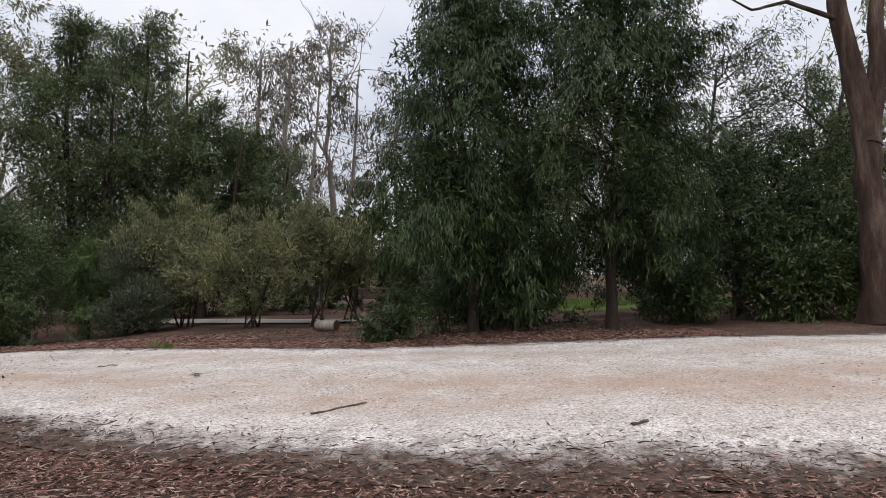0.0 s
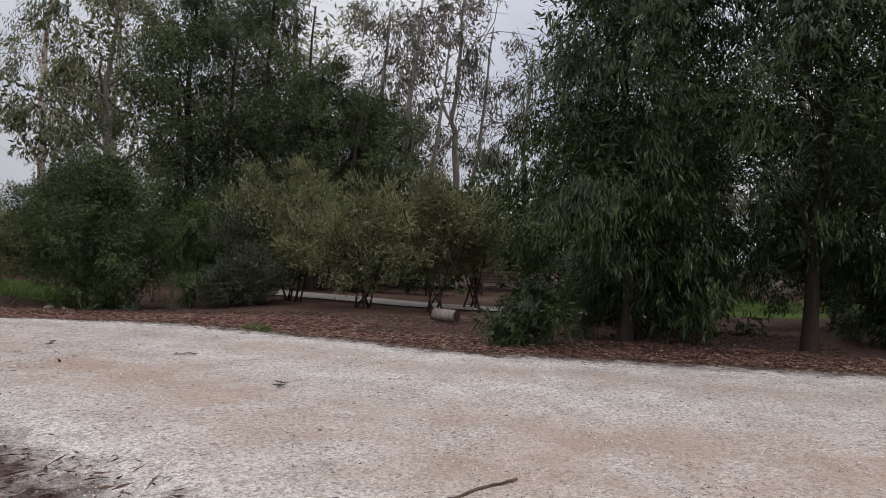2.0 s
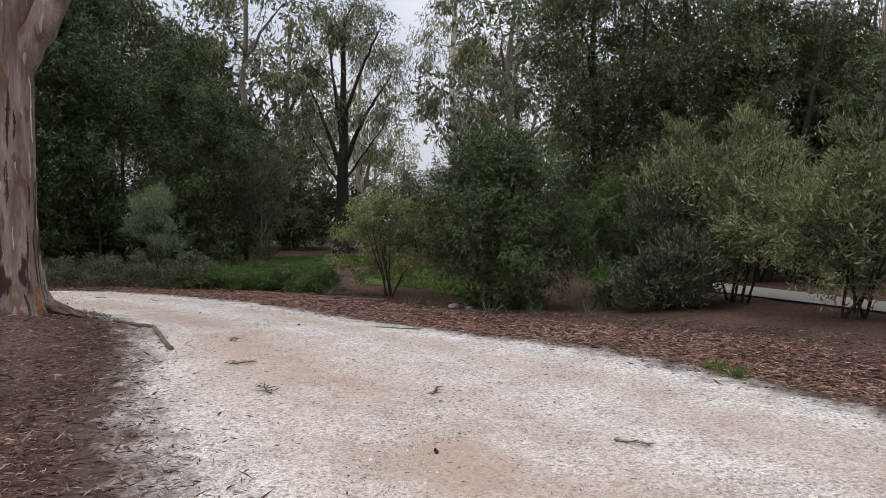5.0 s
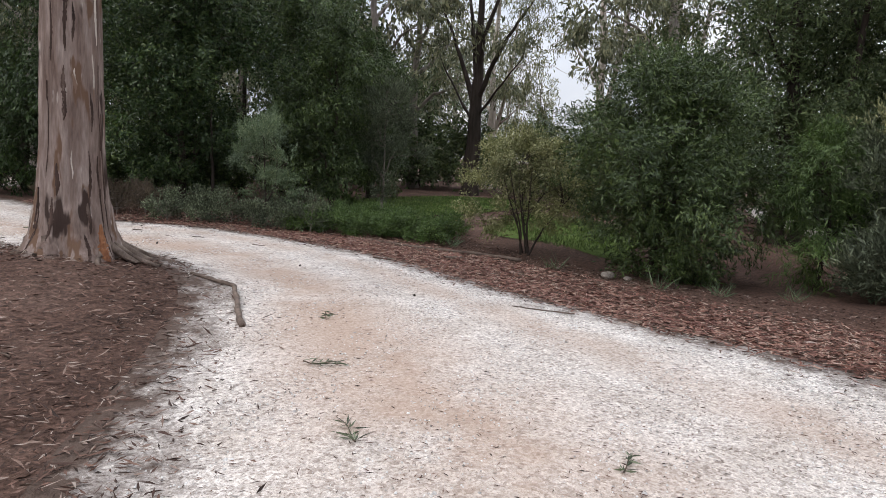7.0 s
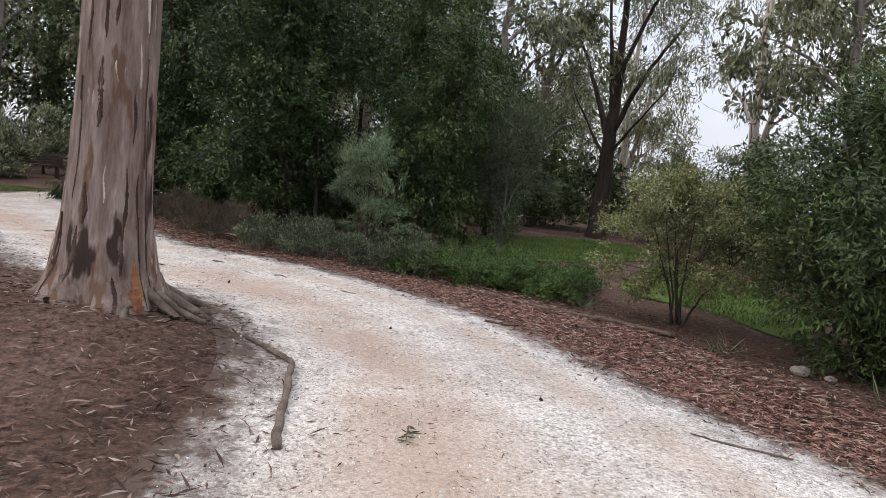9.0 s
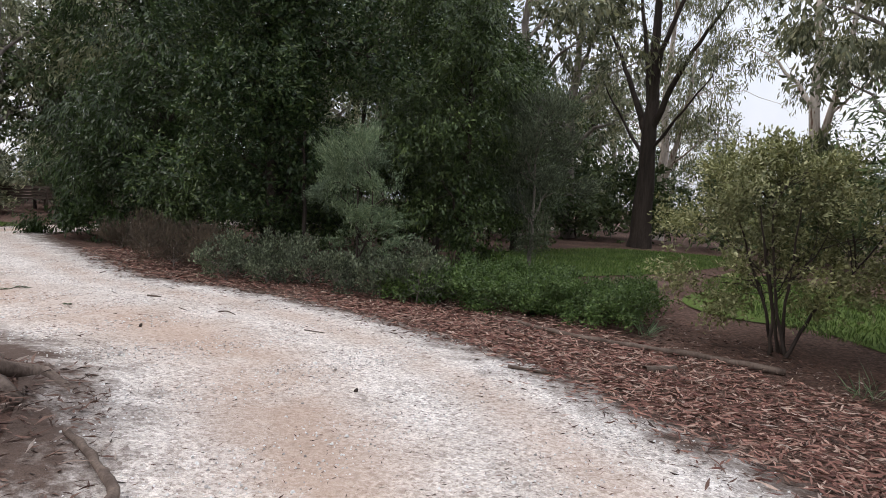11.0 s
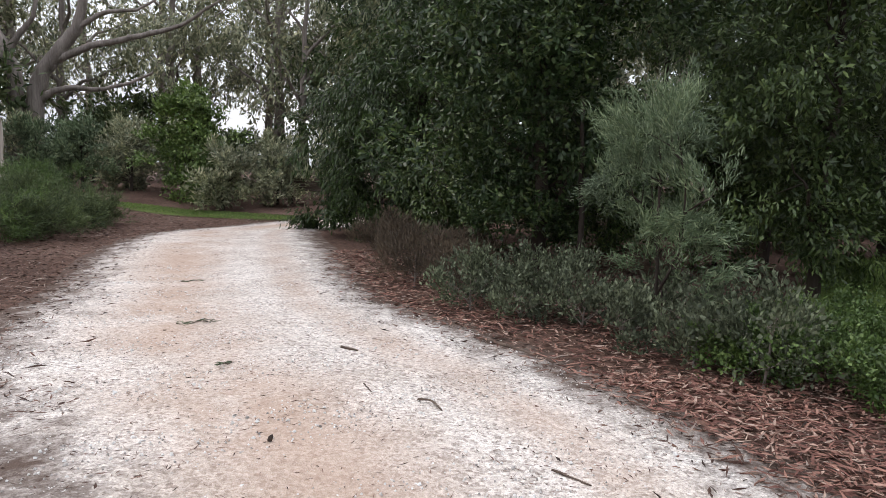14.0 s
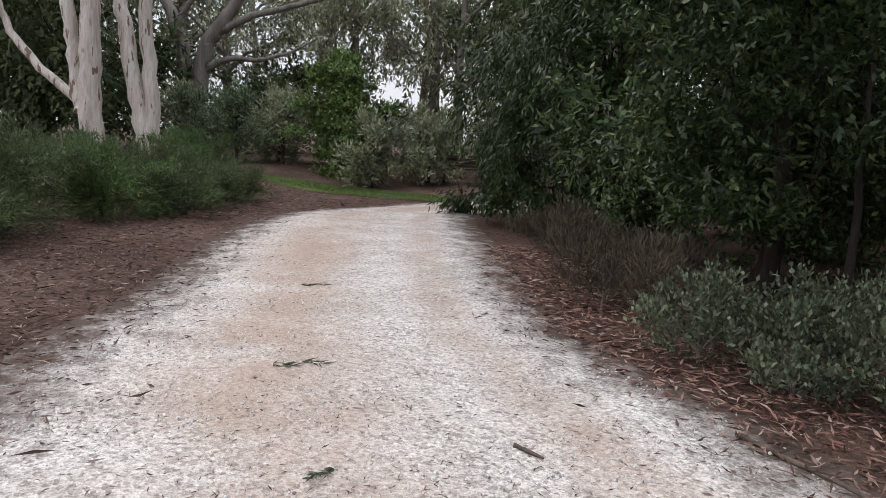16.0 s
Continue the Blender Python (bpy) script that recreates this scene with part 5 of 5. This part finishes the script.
rng = np.random.default_rng(360)
for x, y, r in ((-11.75, 16.9, 0.11), (-11.45, 17.0, 0.07)):
    bm = bmesh.new()
    bmesh.ops.create_icosphere(bm, subdivisions=2, radius=r)
    for v in bm.verts:
        v.co *= 1 + 0.28 * noise.noise(v.co * 9 + Vector((x, y, 0)))
        v.co.z *= 0.6
    me = bpy.data.meshes.new("stone")
    bm.to_mesh(me)
    bm.free()
    me.materials.append(ROCK)
    ob = new("stone", me)
    ob.matrix_basis = pose(x, y, ground_z(x, y) + r * 0.35, 0, 0, x * 50)
    tagged(ob, "rough pale grey stone lying in litter", "stone", "loose stones")

# strappy green tufts at the bush foot
def tuft(x, y, seed, leaf, ln, n, label, wide=0.012):
    rng = np.random.default_rng(seed)
    a, e = rng.uniform(0, 6.28, n), rng.uniform(0.3, 1.2, n)
    d = np.column_stack([np.cos(a) * np.cos(e), np.sin(a) * np.cos(e), np.sin(e)])
    v, f = blades(rng, rng.standard_normal((n, 3)) * (.05, .05, 0) + (0, 0, .0), d, ln, wide, 0.2)
    ob = new("grass_tuft", raw_mesh("grass_tuft", v, f, leaf))
    ob.matrix_basis = pose(x, y, ground_z(x, y))
    return tagged(ob, label, "grass tuft", "grass tufts")


for x, y, s, n in ((-9.9, 17.0, 1, 40), (-9.2, 17.6, 2, 30), (-5.3, 13.6, 3, 90), (-5.6, 13.8, 4, 70), (-10.6, 16.6, 5, 30), (-12.6, 16.6, 6, 24), (-15.0, 16.4, 7, 30)):
    tuft(x, y, 370 + s, GRASS_BLADE if s in (3, 4) else LEAF_GREY, 0.16 if s in (3, 4) else 0.3, n, "short dry yellow-green grass tuft" if s in (3, 4) else "grey strappy-leaved tuft at a bush foot")


# ---- countless small stuff ----
def scatter(seed, count, boxes, accept):
    """Random places in boxes (x0, x1, y0, y1, share) that accept keeps."""
    rng = np.random.default_rng(seed)
    xs, ys = [], []
    for x0, x1, y0, y1, share in boxes:
        n = int(count * share)
        xs.append(rng.uniform(x0, x1, n))
        ys.append(rng.uniform(y0, y1, n))
    x, y = np.concatenate(xs), np.concatenate(ys)
    uu, ins = road_u(x, y)
    keep = accept(rng, uu, ins, x, y)
    return rng, x[keep], y[keep], ins[keep]


def litter(name, seed, count, boxes, accept, length, width, mat, label, category, lift=0.012, up=0.25):
    rng, x, y, ins = scatter(seed, count, boxes, accept)
    n = len(x)
    a = rng.uniform(0, 2 * np.pi, n)
    d = np.column_stack([np.cos(a), np.sin(a), rng.uniform(-0.05, up, n)])
    z = ground_z(x, y) + np.where(ins > -0.2, road_lift(x, y), 0.0) + lift * rng.uniform(0.2, 1.2, n)
    v, f = blades(rng, np.column_stack([x, y, z]), d, length, width, 0.18, None, 0.6)
    ob = new(name, raw_mesh(name, v, f, mat))
    return tagged(ob, label, category, kind="stuff")


AREAS = [(-8, 5, 2.4, 7, 0.24), (-14, -5, 5.5, 11, 0.22), (-22, -13, 4, 10, 0.14), (-16, 4, 12, 17.5, 0.22), (-24, -15, 10.5, 15.5, 0.10), (-32, -22, 3, 9, 0.08)]
off_road = lambda rng, uu, ins, x, y: (ins < rng.normal(0.06, 0.34, len(ins))) & (rng.uniform(0, 1, len(ins)) > 0.8 * np.exp(-((x + 11.8) ** 2 + (y - 9.0) ** 2) / 5))
litter("leaf_litter", 401, 170000, AREAS, off_road, 0.075, 0.013, DEAD_LEAF, "thick brown litter of fallen gum leaves and bark", "leaf litter", 0.02)
bare_soil = lambda rng, uu, ins, x, y: (ins < rng.normal(0.05, 0.3, len(ins))) & (ins > -1.6)
litter("bark_strips", 402, 16000, AREAS, bare_soil, 0.15, 0.016, DEAD_LEAF, "curled strips of shed bark and long leaves", "bark litter", 0.025)
red_strip = lambda rng, uu, ins, x, y: (uu > 0.5) & (ins < rng.normal(-0.1, 0.2, len(ins))) & (ins > -2.2) & (rng.uniform(0, 1, len(ins)) < np.exp(ins * 0.7))
litter("red_litter", 404, 120000, [(-17, -4, 13, 17, 0.7), (-4, 5, 12.2, 14.5, 0.15), (-24, -16, 10.5, 14.5, 0.15)], red_strip, 0.10, 0.016, RED_LEAF, "reddish fallen leaves and bark along the track edge", "leaf litter", 0.03)
on_road = lambda rng, uu, ins, x, y: ins > 0.05
litter("track_litter", 403, 24000, [(-8, 6, 5, 14, 0.4), (-18, -6, 8, 14.4, 0.4), (-28, -16, 6.8, 13, 0.2)], on_road, 0.042, 0.006, DEAD_LEAF, "scattered dry leaves and twiglets on the gravel", "leaf litter", 0.006, 0.12)
mulch = lambda rng, uu, ins, x, y: (ins < rng.normal(-0.3, 0.22, len(ins))) & (np.sin(x * 1.3 + 2 * np.sin(y * 1.1)) > rng.uniform(-2.2, 0.6, len(ins)))
litter("bark_mulch", 405, 52000, [(-4.6, 3.4, 2.0, 5.8, 0.7), (-8.6, -4.6, 5.2, 8.4, 0.14)], mulch, 0.058, 0.014, RED_LEAF, "reddish shredded bark mulch and leaves on soil", "bark mulch", 0.03)


def pebbles(name, seed, count, boxes, accept, size, mat, label):
    rng, x, y, ins = scatter(seed, count, boxes, accept)
    n = len(x)
    r = size * rng.uniform(0.5, 1.0, n) * np.where(rng.uniform(0, 1, n) > 0.96, 1.9, 1.0)
    a = rng.uniform(0, 2 * np.pi, n)
    z = ground_z(x, y) + road_lift(x, y)
    ring = np.arange(4) * np.pi / 2
    ca = a[:, None] + ring[None] + rng.uniform(-.3, .3, (n, 4))
    rr = r[:, None] * rng.uniform(0.7, 1.3, (n, 4))
    low = np.stack([x[:, None] + np.cos(ca) * rr, y[:, None] + np.sin(ca) * rr, np.repeat((z - 0.002)[:, None], 4, 1)], -1)
    top = np.stack([x[:, None] + np.cos(ca) * rr * 0.55, y[:, None] + np.sin(ca) * rr * 0.55, (z + r * 0.6)[:, None] + r[:, None] * rng.uniform(-.2, .2, (n, 4))], -1)
    v = np.concatenate([low, top], 1).reshape(-1, 3)
    b = np.arange(n)[:, None, None] * 8
    f = (b + np.array([(0, 1, 5, 4), (1, 2, 6, 5), (2, 3, 7, 6), (3, 0, 4, 7), (4, 5, 6, 7)])[None]).reshape(-1, 4)
    ob = new(name, raw_mesh(name, v, f, mat))
    return tagged(ob, label, "gravel", kind="stuff")


pebbles("gravel_stones", 411, 34000, [(-7, 4, 4.8, 11, 0.30), (-15, -6, 8.5, 14.3, 0.36), (-22, -14, 8, 13.5, 0.34)],
        lambda rng, uu, ins, x, y: (ins > np.abs(rng.normal(0.0, 0.22, len(ins))) - 0.1) & (ins > -0.1), 0.0085, STONES, "loose crushed white stones over the track")


def turf(name, seed, count, cx, cy, rx, ry, turn, ln, label):
    rng = np.random.default_rng(seed)
    s, a = np.sqrt(rng.uniform(0, 1, count)), rng.uniform(0, 2 * np.pi, count)
    px, py = s * np.cos(a) * rx, s * np.sin(a) * ry
    c, d = math.cos(radians(turn)), math.sin(radians(turn))
    x, y = cx + px * c - py * d, cy + px * d + py * c
    dirs = np.column_stack([rng.standard_normal(count) * .5, rng.standard_normal(count) * .5, np.ones(count)])
    v, f = blades(rng, np.column_stack([x, y, ground_z(x, y) + 0.01]), dirs, ln, 0.016, 0.2)
    tagged(new(name, raw_mesh(name, v, f, GRASS_BLADE)), label, "grass", kind="stuff")


turf("grass", 424, 6000, -16.4, 21.0, 3.3, 1.5, -38, 0.09, "short green grass behind an open bush")
turf("grass", 421, 18000, -22.9, 22.4, 5.3, 2.6, 114, 0.09, "short green lawn grass behind the ground cover")
turf("grass", 422, 9000, 6.5, 27, 5, 3.5, 0, 0.16, "bright green grass beneath the wattles")
turf("grass", 423, 5000, -31.6, 5.6, 3.3, 0.9, 80, 0.05, "sparse short grass beside the track")
